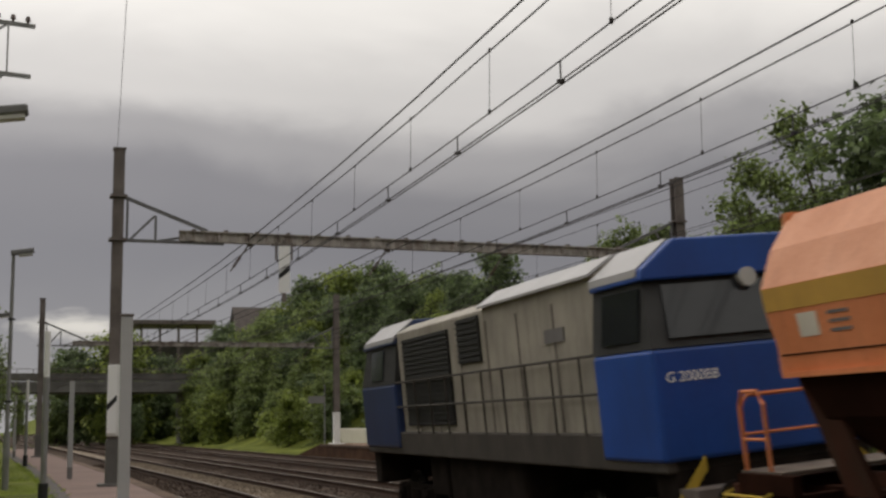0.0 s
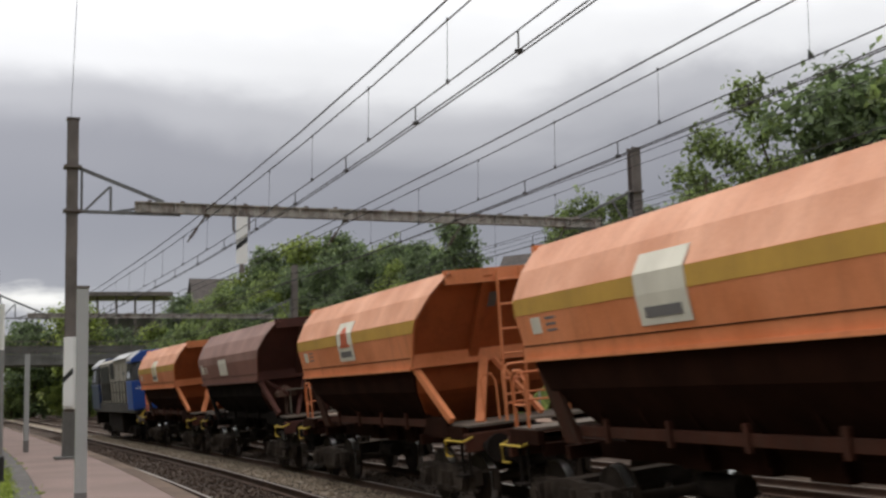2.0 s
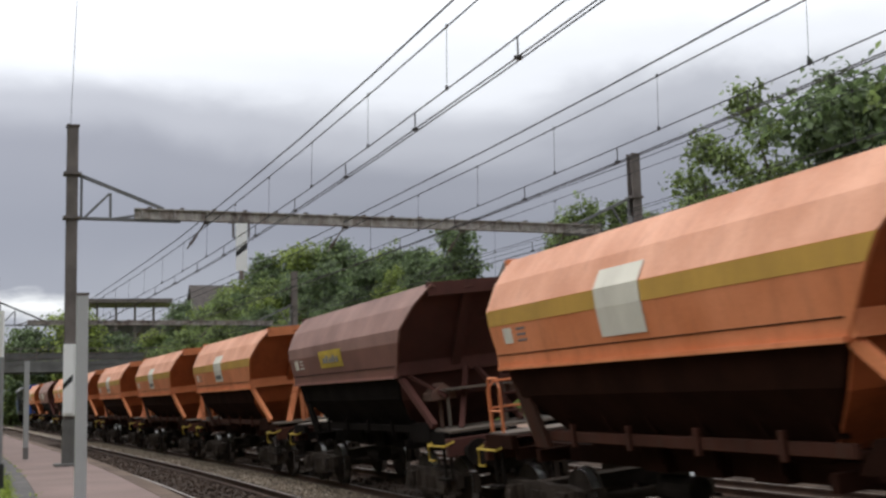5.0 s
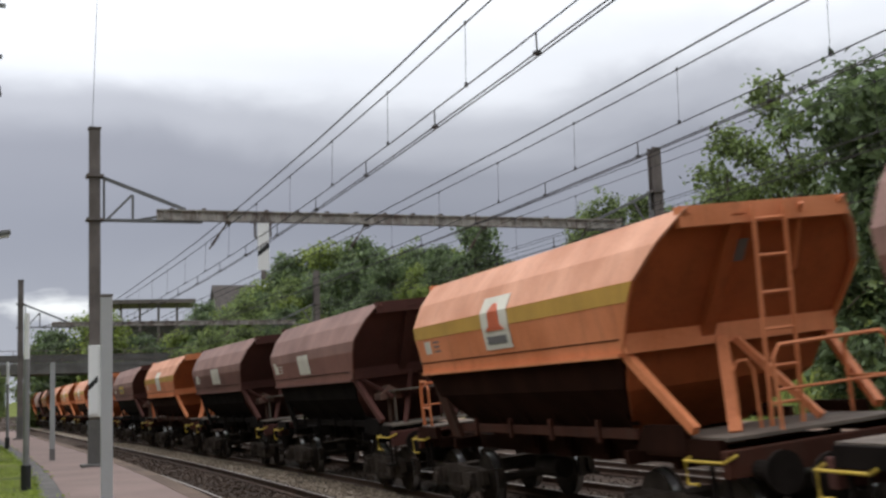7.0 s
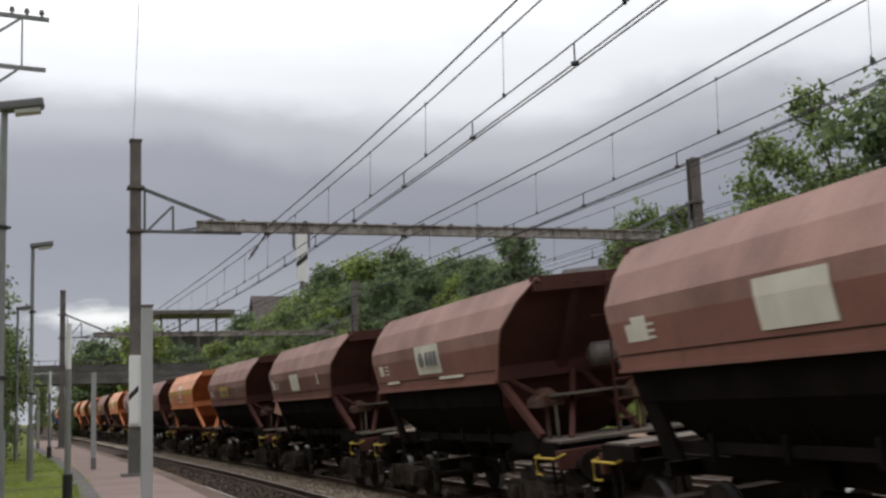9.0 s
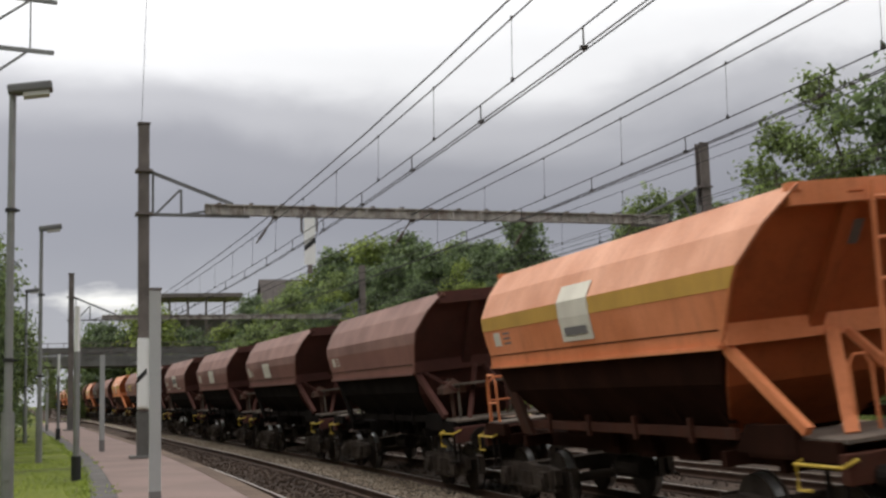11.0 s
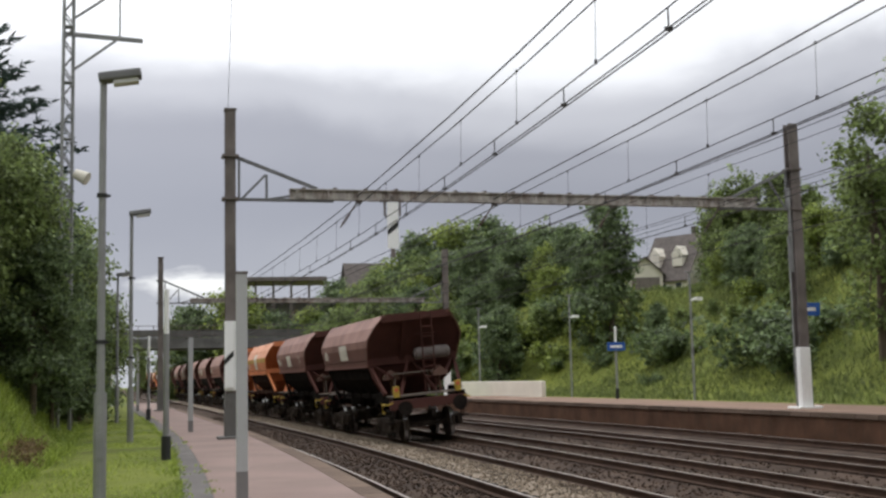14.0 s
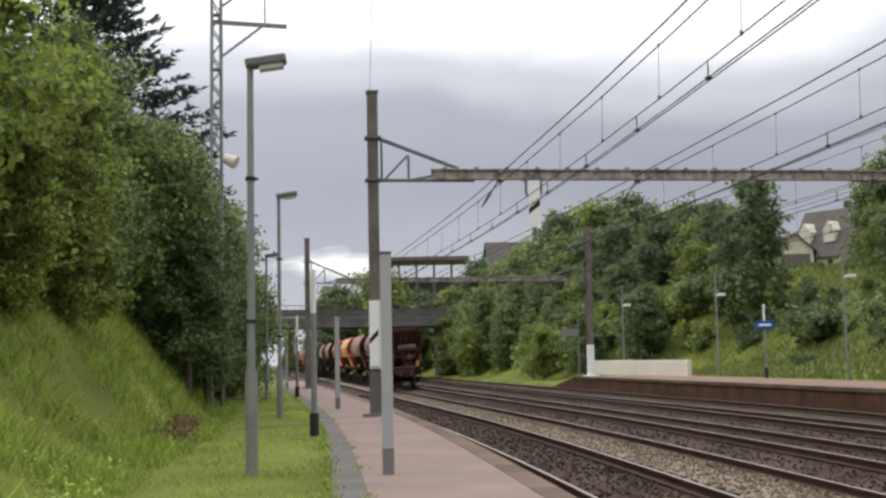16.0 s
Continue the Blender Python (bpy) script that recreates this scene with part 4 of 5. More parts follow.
for k, (o, s, q) in enumerate(((31.0, 135.4, 0.9), (27.2, 138.0, 0.82), (23.8, 140.4, 0.8), (33.5, 132.3, 0.95), (21.7, 144.5, 0.75), (20.5, 152.4, 0.8), (17.3, 158.0, 0.72), (25.9, 152.5, 0.8), (14.1, 163.6, 0.75), (20.9, 148.0, 0.7), (23.0, 134.3, 0.75), (26.9, 130.6, 0.8))):
    plant(P_TREES[k % 3], o, s, q, rt.uniform(0, 360), None, "trees on the far bank")
for i in range(26):
    plant(rt.choice(P_TREES[:3]), rt.uniform(18.6, 33), rt.uniform(98, 121), rt.uniform(0.7, 1.0), rt.uniform(0, 360), None, "trees on the far bank")
for i in range(26):
    plant(rt.choice(P_BUSH), rt.uniform(25.5, 37), rt.uniform(30, 76), rt.uniform(0.25, 0.5), rt.uniform(0, 360), None, "bushes on the far bank")
for i in range(26):
    plant(rt.choice(P_BUSH), rt.uniform(20.2, 27), rt.uniform(78, 120), rt.uniform(0.6, 1.2), rt.uniform(0, 360), None, "bushes on the far bank")
# hedge and scrub below the house
for i in range(26):
    az, dist = radians(rt.uniform(2.4, 8.2)), rt.uniform(84, 138)
    x, y = math.sin(az) * dist, math.cos(az) * dist
    q = Vector((x, y, 0)) - trk(0, 120)
    o, s = q.dot(trk(1, 120) - trk(0, 120)), 120 + q.dot(trk(0, 121) - trk(0, 120))
    plant(rt.choice((P_BUSH[0], P_BUSH[2])), o, s, rt.uniform(0.7, 1.4), rt.uniform(0, 360), None, "bushes on the far bank")
# taller wood on the hill crest behind the line
def hill_tree(x, y, top, pr, low=True):
    q = Vector((x, y, 0)) - trk(0, 120)
    ax, ay = (trk(1, 120) - trk(0, 120)), (trk(0, 121) - trk(0, 120))
    o, s = q.dot(ax), 120 + q.dot(ay)
    g = ground_z(s, o) if o > 17.05 else 0.0
    plant(P_TREES[pr], o, s, max(0.3, (top - g) / (9.0, 8.0, 7.0, 10.5, 9.5)[pr]), (x * 37) % 360, g, "trees on the hill crest", low)


for k, (x, y, top) in enumerate(((-46.5, 142.3, 9.6), (-44.0, 143.0, 11.2), (-39.6, 144.1, 13.4), (-37.9, 145.0, 10.4), (-34.0, 146.2, 9.8), (-30.4, 146.8, 10.8), (-28.0, 147.3, 11.4), (-25.6, 141.8, 13.3), (-22.4, 138.6, 13.6), (-20.8, 138.0, 13.8), (-19.4, 134.0, 14.2),
                              (-16.5, 128.9, 14.6), (-15.2, 129.1, 16.4), (-13.6, 129.3, 18.0), (-10.8, 129.6, 18.6), (-8.4, 129.7, 18.0), (-6.0, 129.8, 18.6), (-3.2, 129.9, 17.6), (-0.6, 130.0, 18.2), (1.6, 130.0, 17.4), (4.4, 129.9, 17.8),
                              (6.6, 139.9, 17.0), (22.5, 148.0, 19.6), (25.5, 147.5, 20.0), (28.5, 147.0, 20.5), (21.5, 138.0, 14.5))):
    hill_tree(x, y, top, k % 3)
for x, y, top in ((3.9, 76.0, 12.6), (2.6, 79.0, 10.6)):
    hill_tree(x, y, top, 4, False)
# left bank: far trees by the bridge and beyond it
for i in range(16):
    plant(rt.choice(P_TREES[:3]), rt.uniform(-16, -4.5), rt.uniform(44, 112), rt.uniform(0.45, 0.8), rt.uniform(0, 360), None, "trees on the near bank")
for i in range(20):
    plant(rt.choice(P_TREES), rt.uniform(-45, 20), rt.uniform(135, 220), rt.uniform(0.4, 0.62), rt.uniform(0, 360), 0.5, "trees beyond the bridge")

# large near trees on the left bank, with finer leaves
N1 = tree_proto(31, 8.4, 3.6, 30, 23000, 0.106, M_LEAF, "tall leafy bank tree with drooping light green foliage", 0.12, False)
N2 = tree_proto(32, 7.6, 3.2, 28, 20000, 0.106, M_LEAF_LIGHT, "leafy yellow-green maple-like tree on the grass bank", 0.10, False)
N3 = tree_proto(33, 7.0, 3.0, 28, 18000, 0.113, M_LEAF_DARK, "dense dark green tree behind the platform lamps", 0.12, False)
N4 = tree_proto(34, 8.4, 1.9, 13, 4800, 0.095, M_LEAF, "airy leafy tree with open gaps beside the far mast", 0.2, False)
for o, s, k, pr in ((-8.4, 16.5, 0.92, N2), (-7.0, 20.0, 0.80, N2), (-7.2, 23.5, 0.95, N2), (-6.2, 27.0, 0.62, N2), (-6.6, 31.0, 0.72, N1), (-6.0, 35.5, 0.70, N1), (-5.5, 40.0, 0.78, N3), (-5.0, 45.0, 0.84, N3), (-5.0, 50.5, 0.95, N1), (-4.9, 56.5, 1.0, N3), (-4.8, 63.0, 1.05, N1), (-4.8, 70.0, 1.05, N3), (-4.9, 79.0, 1.0, N3), (-9.6, 26, 1.0, N3), (-5.3, 24.6, 0.42, N2), (-5.9, 21.5, 0.46, N2), (25.6, 28.5, 1.6, N3), (25.8, 25.0, 1.3, N1), (24.4, 20.0, 1.3, N3), (28.3, 40.5, 1.36, N4), (29.6, 38.6, 1.3, N4), (-4.9, 38.0, 0.80, N1), (-4.6, 46.5, 0.88, N3), (-3.9, 37.0, 0.62, N3), (-3.7, 43.5, 0.72, N3), (-3.8, 50.0, 0.8, N1), (-3.5, 40.0, 0.5, N3), (-3.1, 47.0, 0.66, N3), (-2.9, 53.0, 0.72, N1), (-2.9, 60.0, 0.8, N3)):
    plant(pr, o, s, k, rt.uniform(0, 360), ground_z(s, o) + (0.8 if -3.6 < o < 0 else 1.2 if -7 < o < 0 and s > 36 else 1.0 if -7 < o < 0 and s > 26 else 0.35 if -9 < o < 0 else 0.0), "large bank trees")


M_DRY = material("withered_bramble", (0.16, 0.105, 0.05), 0.8, vary=0.4, scale=0.9, fine=4, bump=0, tint=(0.22, 0.15, 0.07), random_by="island", trans=0.2)
SCRUB = bush_proto(24, 1.1, 0.9, 1500, 0.05, M_DRY, "withered brown bramble in the ditch")
for o, s, k in ((-3.1, 24.0, 0.5), (-3.3, 25.6, 0.55), (-3.4, 27.4, 0.5), (-3.4, 22.6, 0.35)):
    plant(SCRUB, o, s, k, s * 50, None, "withered brambles")


def conifer(m, h, r, seed):
    ob = thing("conifer", "dark blue-green conifer rising behind the leafy trees", "tree", m)
    part("trunk", Build().tube((0, 0, -1), (0, 0, h * 0.97), 0.22, 9, 0.03), M_BARK, ob)
    rg = np.random.default_rng(seed)
    vs, fs = [], []
    for k in range(300):
        t = (k + rg.random()) / 300
        z = h * (0.08 + 0.9 * t)
        L = r * min(1.0, 1.9 * (1 - t)) * rg.uniform(0.72, 1.12) + 0.2
        a = k * 2.4 + rg.uniform(-0.3, 0.3)
        for j in range(110):
            u = rg.random() ** 0.7
            p = np.array([math.cos(a) * L * u, math.sin(a) * L * u, z - 0.55 * L * u + 0.55 * L * u * u])
            p += rg.normal(size=3) * (0.05 + 0.16 * (1 - u))
            dr = np.array([math.cos(a), math.sin(a), 0.25]) + rg.normal(size=3) * 0.5
            dr /= np.linalg.norm(dr)
            sd = np.cross(dr, rg.normal(size=3))
            sd /= np.linalg.norm(sd)
            n = len(vs)
            sz = rg.uniform(0.14, 0.28)
            vs += [p - sd * sz * 0.28, p + sd * sz * 0.28, p + dr * sz * 1.5]
            fs.append((n, n + 1, n + 2))
    me = bpy.data.meshes.new("needles")
    me.from_pydata(vs, [], fs)
    me.materials.append(M_NEEDLE)
    part("needles", me, None, ob)
    return ob


conifer(pose(-23.4, 41.6, 2.2), 18.2, 5.0, 5)

# grass blades on the near bank and verge
rg = np.random.default_rng(9)
vs, fs = [], []
for i in range(80000):
    s = 9 + 42 * rg.random() ** 1.4
    o = -0.25 - 9.0 * rg.random() ** 1.1
    tall = (0.05 if o > -2.6 else 0.17) * max(0.25, 1 + 1.3 * noise.noise(Vector((s * 0.55, o * 0.8, 1.0))))
    z = ground_z(s, o) - 0.02
    p = np.array(trk(o, s, z))
    h = tall * rg.uniform(0.5, 1.6)
    a = rg.uniform(0, 6.28)
    w = 0.007 + 0.028 * h
    dx = np.array([math.cos(a) * w, math.sin(a) * w, 0])
    ln = np.array([rg.normal() * 0.6 * h, rg.normal() * 0.6 * h, h])
    n = len(vs)
    vs += [p - dx, p + dx, p + ln]
    fs.append((n, n + 1, n + 2))
# weeds creeping over the edges of the path
for i in range(5000):
    s = 6 + 50 * rg.random() ** 1.3
    patch = noise.noise(Vector((s * 0.8, 7.0, 0.0)))
    edge = -0.22 if i % 3 else 0.20
    if patch < (-0.25 if i % 3 else 0.18):
        continue
    p = np.array(trk(edge + rg.normal() * (0.05 if i % 3 == 0 else 0.07), s, -0.01))
    h = rg.uniform(0.015, 0.06)
    a = rg.uniform(0, 6.28)
    dx = np.array([math.cos(a), math.sin(a), 0]) * (0.008 + 0.1 * h)
    n = len(vs)
    vs += [p - dx, p + dx, p + np.array([rg.normal() * 0.7 * h, rg.normal() * 0.7 * h, h])]
    fs.append((n, n + 1, n + 2))
# broad weeds in the long grass of the bank
for i in range(9000):
    s = 10 + 34 * rg.random() ** 1.3
    o = -2.7 - 6.5 * rg.random()
    if noise.noise(Vector((s * 0.35, o * 0.5, 4.0))) < 0.02:
        continue
    p = np.array(trk(o, s, ground_z(s, o))) + np.array([0, 0, rg.uniform(0.05, 0.35)])
    u = rg.normal(size=3) * np.array([1, 1, 0.4])
    u /= np.linalg.norm(u)
    q = np.cross(u, np.array([0, 0, 1.0])) + rg.normal(size=3) * 0.3
    k_ = rg.uniform(0.025, 0.05)
    n = len(vs)
    vs += [p - u * k_, p + q * k_ * 0.5, p + u * k_ * 1.2, p - q * k_ * 0.5]
    fs.append((n, n + 1, n + 2, n + 3))
vs2, fs2 = [], []
for i in range(60000):
    s = 22 + 58 * rg.random()
    o = 23.3 - 5.0 * smooth01((s - 69) / 14) + 14 * rg.random()
    p = np.array(trk(o, s, ground_z(s, o) - 0.03))
    h = rg.uniform(0.08, 0.34)
    a = rg.uniform(0, 6.28)
    dx = np.array([math.cos(a), math.sin(a), 0]) * (0.02 + 0.05 * h)
    n = len(vs2)
    vs2 += [p - dx, p + dx, p + np.array([rg.normal() * 0.35 * h, rg.normal() * 0.35 * h, h])]
    fs2.append((n, n + 1, n + 2))
gm = bpy.data.meshes.new("grass")
gm.from_pydata(vs, [], fs)
M_BLADE = material("grass_blades", (0.20, 0.28, 0.04), 0.7, vary=0.45, scale=0.3, fine=4, bump=0, tint=(0.30, 0.37, 0.06), random_by="island", trans=0.35)
gm.materials.append(M_BLADE)
tagged(new("grass", gm), "long uncut green grass on the bank and verge", "grass", "", "stuff")
gm = bpy.data.meshes.new("grass")
gm.from_pydata(vs2, [], fs2)
gm.materials.append(material("rough_bank_grass", (0.115, 0.145, 0.045), 0.75, vary=0.5, scale=0.3, fine=4, bump=0, tint=(0.165, 0.2, 0.06), random_by="island", trans=0.3))
tagged(new("grass", gm), "rough green grass on the slope behind the far platform", "grass", "", "stuff")


# ---- the train ----
LENGTHS, FRONT_CORNER = {"O": 12.25, "B": 12.05}, 3.8
M_RUSTPLATE = material("faded_rust_plate", (0.36, 0.19, 0.14), 0.75, vary=0.15, scale=2, stain=0.3, stain_col=(0.2, 0.1, 0.07))
M_VALVE = material("rusty_brown_box", (0.12, 0.062, 0.045), 0.8, vary=0.25, scale=3, stain=0.4)
M_SILL = material("dirty_red_brown_sill", (0.06, 0.022, 0.014), 0.85, vary=0.3, scale=1.5, fine=25, stain=0.6, spec=0.12)
M_DECK = material("worn_brown_deck", (0.14, 0.11, 0.088), 0.8, vary=0.3, scale=3, stain=0.4)


def ring(y, prof):
    return [(x, y, z) for x, z in prof]


def bogie(parent, y, mat):
    bg = part("bogie", Build(), mat, parent)
    bd = Build()
    for sx in (-1, 1):
        bd.loft([[(sx * 1.0 + d, yy, z) for d in (-0.06, 0.06) for z in ((zt, zb) if d < 0 else (zb, zt))] for yy, zt, zb in ((y - 1.32, 0.66, 0.42), (y - 0.9, 0.72, 0.40), (y - 0.45, 0.70, 0.26), (y, 0.74, 0.20), (y + 0.45, 0.70, 0.26), (y + 0.9, 0.72, 0.40), (y + 1.32, 0.66, 0.42))])
        for yy in (y - 0.9, y + 0.9):
            bd.box((sx * 1.03, yy, 0.47), (0.26, 0.30, 0.32)).tube((sx * 1.14, yy, 0.46), (sx * 1.20, yy, 0.46), 0.12, 12)
            for k in (-0.27, 0.27):
                bd.tube((sx * 1.05, yy + k, 0.36), (sx * 1.05, yy + k, 0.66), 0.075, 10)
                bd.box((sx * 1.05, yy + k, 0.34), (0.17, 0.17, 0.03))
        for k in (-0.17, 0.0, 0.17):
            bd.tube((sx * 1.05, y + k, 0.26), (sx * 1.05, y + k, 0.60), 0.065, 10)
        bd.beam((sx * 1.09, y - 1.4, 0.34), (sx * 1.09, y + 1.4, 0.34), 0.03, 0.04)
        for yy in (y - 1.42, y + 1.42):
            bd.box((sx * 0.76, yy, 0.50), (0.10, 0.07, 0.34)).beam((sx * 0.76, yy, 0.66), (sx * 1.0, yy, 0.66), 0.05, 0.05)
    bd.box((0, y, 0.62), (2.1, 0.4, 0.22))
    bg.data = bd.data("bogie", mat)
    for yy in (y - 0.9, y + 0.9):
        wb = Build().tube((-0.8, yy, 0.46), (0.8, yy, 0.46), 0.08, 10)
        for sx in (-1, 1):
            wb.tube((sx * 0.69, yy, 0.46), (sx * 0.82, yy, 0.46), 0.46, 26)
            wb.tube((sx * 0.66, yy, 0.46), (sx * 0.69, yy, 0.46), 0.49, 26)
        ws = part("wheelset", wb, mat, bg)
        for sx in (-1, 1):
            part("tread", Build().loft([[(sx * 0.70 + sx * e, yy + r_ * math.cos(2 * math.pi * k / 26), 0.46 + r_ * math.sin(2 * math.pi * k / 26)) for k in range(26)] for e, r_ in ((0.0, 0.466), (0.115, 0.463))], caps=False), M_WHEELFACE, bg, "polished wheel tread", smooth=True)
    return bg


def buffers(parent, y, sgn, z=1.05):
    for sx in (-0.875, 0.875):
        part("buffer", Build().tube((sx, y, z), (sx, y + sgn * 0.42, z), 0.11, 12).tube((sx, y + sgn * 0.42, z), (sx, y + sgn * 0.47, z), 0.23, 16), M_UNDER, parent)
    part("coupling", Build().tube((0, y, z - 0.05), (0, y + sgn * 0.4, z - 0.18), 0.05).box((0, y + sgn * 0.45, z - 0.2), (0.1, 0.16, 0.22)), M_UNDER, parent)


def hopper_wagon(name, label, paint, dark, stripe, tank_mat, rail_mat, end_paint, top_paint):
    """Local y points forward along the train, z = 0 is the rail."""
    ob = thing(name, label, "freight wagon", pose(0, 0, 0), "hopper wagons of the train")
    y1, y0 = FRONT_CORNER, FRONT_CORNER - 7.72

    def yr(z):
        """The rear end plate leans out towards the top."""
        return y0 - 0.76 * (z - 2.45)

    def yf(z):
        return y1 + 0.16 * (z - 2.45)
    half = [(1.50, 2.43), (1.52, 2.62), (1.575, 3.02), (1.575, 3.25), (1.375, 3.63), (1.075, 3.975)]
    crease = 3 if stripe else 2
    prof = half + [(-x, z) for x, z in reversed(half)]
    i = 0.035
    for sg in (-1, 1):
        for nm, hf, mt, lb_ in (("side_plate", half[:crease + 1], paint, "faceted side plate"), ("shoulder_plate", half[crease:], top_paint, "paler shoulder plate")):
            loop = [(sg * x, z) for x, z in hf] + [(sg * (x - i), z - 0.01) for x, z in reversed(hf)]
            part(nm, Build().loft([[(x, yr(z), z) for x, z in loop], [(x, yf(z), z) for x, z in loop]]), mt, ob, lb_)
        if stripe:
            part("stripe", Build().loft([[(sg * x, y_(z), z) for x, z in ((1.572, 3.02), (1.581, 3.02), (1.581, 3.245), (1.572, 3.245))] for y_ in (lambda z: yr(z) + 0.004, lambda z: yf(z) - 0.004)]), M_STRIPE, ob, "ochre stripe along the side")
    # end_paint has the shade of the recessed ends in its colour
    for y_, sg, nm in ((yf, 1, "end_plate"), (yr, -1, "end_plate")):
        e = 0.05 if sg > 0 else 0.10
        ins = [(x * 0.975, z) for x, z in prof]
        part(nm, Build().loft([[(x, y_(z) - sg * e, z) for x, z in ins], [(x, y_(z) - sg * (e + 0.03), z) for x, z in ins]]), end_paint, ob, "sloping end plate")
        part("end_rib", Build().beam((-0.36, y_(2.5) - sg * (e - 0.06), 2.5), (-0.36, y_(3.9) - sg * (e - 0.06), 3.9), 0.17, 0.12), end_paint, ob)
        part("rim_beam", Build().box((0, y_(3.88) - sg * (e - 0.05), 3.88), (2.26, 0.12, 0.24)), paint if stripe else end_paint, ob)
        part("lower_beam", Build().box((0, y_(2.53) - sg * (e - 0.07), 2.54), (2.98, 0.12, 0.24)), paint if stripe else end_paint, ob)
    for sg in (-1, 1):
        part("top_rim", Build().beam((sg * 1.03, yr(3.93), 3.93), (sg * 1.03, yf(3.93), 3.93), 0.06, 0.04), paint, ob)
        part("lower_flange", Build().box((sg * 1.50, (y0 + y1) / 2, 2.41), (0.10, 7.7, 0.05)), paint, ob)
        part("seam", Build().box((sg * 1.521, (y0 + y1) / 2, 2.60), (0.012, 7.7, 0.014)), dark, ob, "dark seam along the hem")
    part("load", Build().box((0, (y0 + y1) / 2, 3.72), (2.2, 7.5, 0.12)), M_UNDER, ob, "dark load inside the hopper")
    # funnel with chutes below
    # dark holds the shade under the body as paint colour
    part("funnel", Build().loft([[(x, y, z) for x, y in ((-w, ya), (w, ya), (w, yb), (-w, yb))] for w, ya, yb, z in ((1.45, y0 + 0.12, y1 - 0.1, 2.40), (1.36, y0 + 0.35, y1 - 0.3, 2.0), (0.80, y0 + 1.3, y1 - 1.0, 1.32), (0.62, y0 + 1.7, y1 - 1.4, 1.12))]), dark, ob, "dirty discharge funnel with shade put into its colour", 0.02)
    for k in range(6):
        y = y0 + 0.95 + k * 1.12
        for sg in (-1, 1):
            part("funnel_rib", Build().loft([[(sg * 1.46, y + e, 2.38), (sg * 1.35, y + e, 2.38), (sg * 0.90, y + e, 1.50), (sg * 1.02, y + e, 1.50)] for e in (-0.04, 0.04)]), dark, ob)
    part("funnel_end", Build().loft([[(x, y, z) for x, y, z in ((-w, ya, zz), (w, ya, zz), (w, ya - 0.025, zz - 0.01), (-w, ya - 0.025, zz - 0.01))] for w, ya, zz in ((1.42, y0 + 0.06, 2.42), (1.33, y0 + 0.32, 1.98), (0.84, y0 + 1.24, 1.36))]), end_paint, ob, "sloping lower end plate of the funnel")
    for k in range(3):
        y = y0 + 2.4 + k * 1.2
        part("discharge_gate", Build().box((-0.74, y, 1.14), (0.14, 0.6, 0.3)).tube((-0.9, y - 0.35, 1.1), (-0.9, y - 0.35, 1.5), 0.04), dark, ob)
    part("gate_shaft", Build().tube((-0.95, y0 + 0.4, 1.36), (-0.95, y1 - 0.4, 1.36), 0.05, 10), dark, ob)
    part("sill", Build().box((-1.12, (y0 + y1) / 2, 1.42), (0.06, 6.6, 0.13)).box((1.12, (y0 + y1) / 2, 1.42), (0.06, 6.6, 0.13)), M_SILL if stripe else dark, ob, "dirty lower sill, coloured darker for shade")
    for k in range(4):
        part("sill_post", Build().box((-1.16, y0 + 1.6 + k * 1.55, 1.44), (0.05, 0.09, 0.30)), M_SILL if stripe else dark, ob)
    # underframe
    for sx in (-1, 1):
        part("frame_beam", Build().box((sx * 0.62, 0, 1.12), (0.14, 10.74, 0.24)), dark, ob, "underframe beam with shade put into its colour")
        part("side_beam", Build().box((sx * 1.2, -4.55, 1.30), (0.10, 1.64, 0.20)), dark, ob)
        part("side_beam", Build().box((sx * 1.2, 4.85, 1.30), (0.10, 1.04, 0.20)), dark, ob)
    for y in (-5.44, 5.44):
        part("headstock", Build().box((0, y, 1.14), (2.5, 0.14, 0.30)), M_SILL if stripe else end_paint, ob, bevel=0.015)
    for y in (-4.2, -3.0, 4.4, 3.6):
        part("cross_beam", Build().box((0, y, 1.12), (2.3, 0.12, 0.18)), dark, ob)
    part("end_deck", Build().box((0, -4.7, 1.40), (2.35, 1.5, 0.04)), M_DECK, ob, "worn brown end platform")
    part("end_deck", Build().box((0, 5.05, 1.40), (2.3, 0.8, 0.04)), M_DECK, ob)
    for xa, xb in ((-1.26, -1.16), (1.16, 1.26)):
        part("frame_knee", Build().loft([[(x, -3.75, 1.55), (x, -4.7, 1.55), (x, -4.7, 1.24), (x, -3.5, 1.24)] for x in (xa, xb)]), dark, ob)
    for sx in (-1, 1):
        part("strut", Build().beam((sx * 1.42, y0 + 0.04, 2.40), (sx * 1.24, y0 - 1.0, 1.50), 0.10, 0.11), paint if stripe else end_paint, ob, "slanting end strut")
        part("front_support", Build().loft([[(sx * 1.42, y1 - 0.04, 2.42), (sx * 1.36, y1 - 0.04, 2.42), (sx * 1.36, y1 - 0.42, 2.42), (sx * 1.42, y1 - 0.42, 2.42)], [(sx * 1.20, y1 - 0.28, 1.26), (sx * 1.13, y1 - 0.28, 1.26), (sx * 1.13, y1 - 0.72, 1.26), (sx * 1.20, y1 - 0.72, 1.26)]]), M_SILL if stripe else dark, ob, "leaning support plate")
    end_mat = paint if stripe else end_paint
    part("end_post", Build().beam((-0.74, y0 - 1.0, 1.4), (-0.18, y0 - 0.10, 2.46), 0.15 if stripe else 0.08, 0.11), end_mat, ob, "stout end post")
    part("end_brace", Build().beam((0.02, y0 - 0.10, 2.44), (0.42, y0 - 1.0, 1.46), 0.085, 0.085), end_mat, ob)
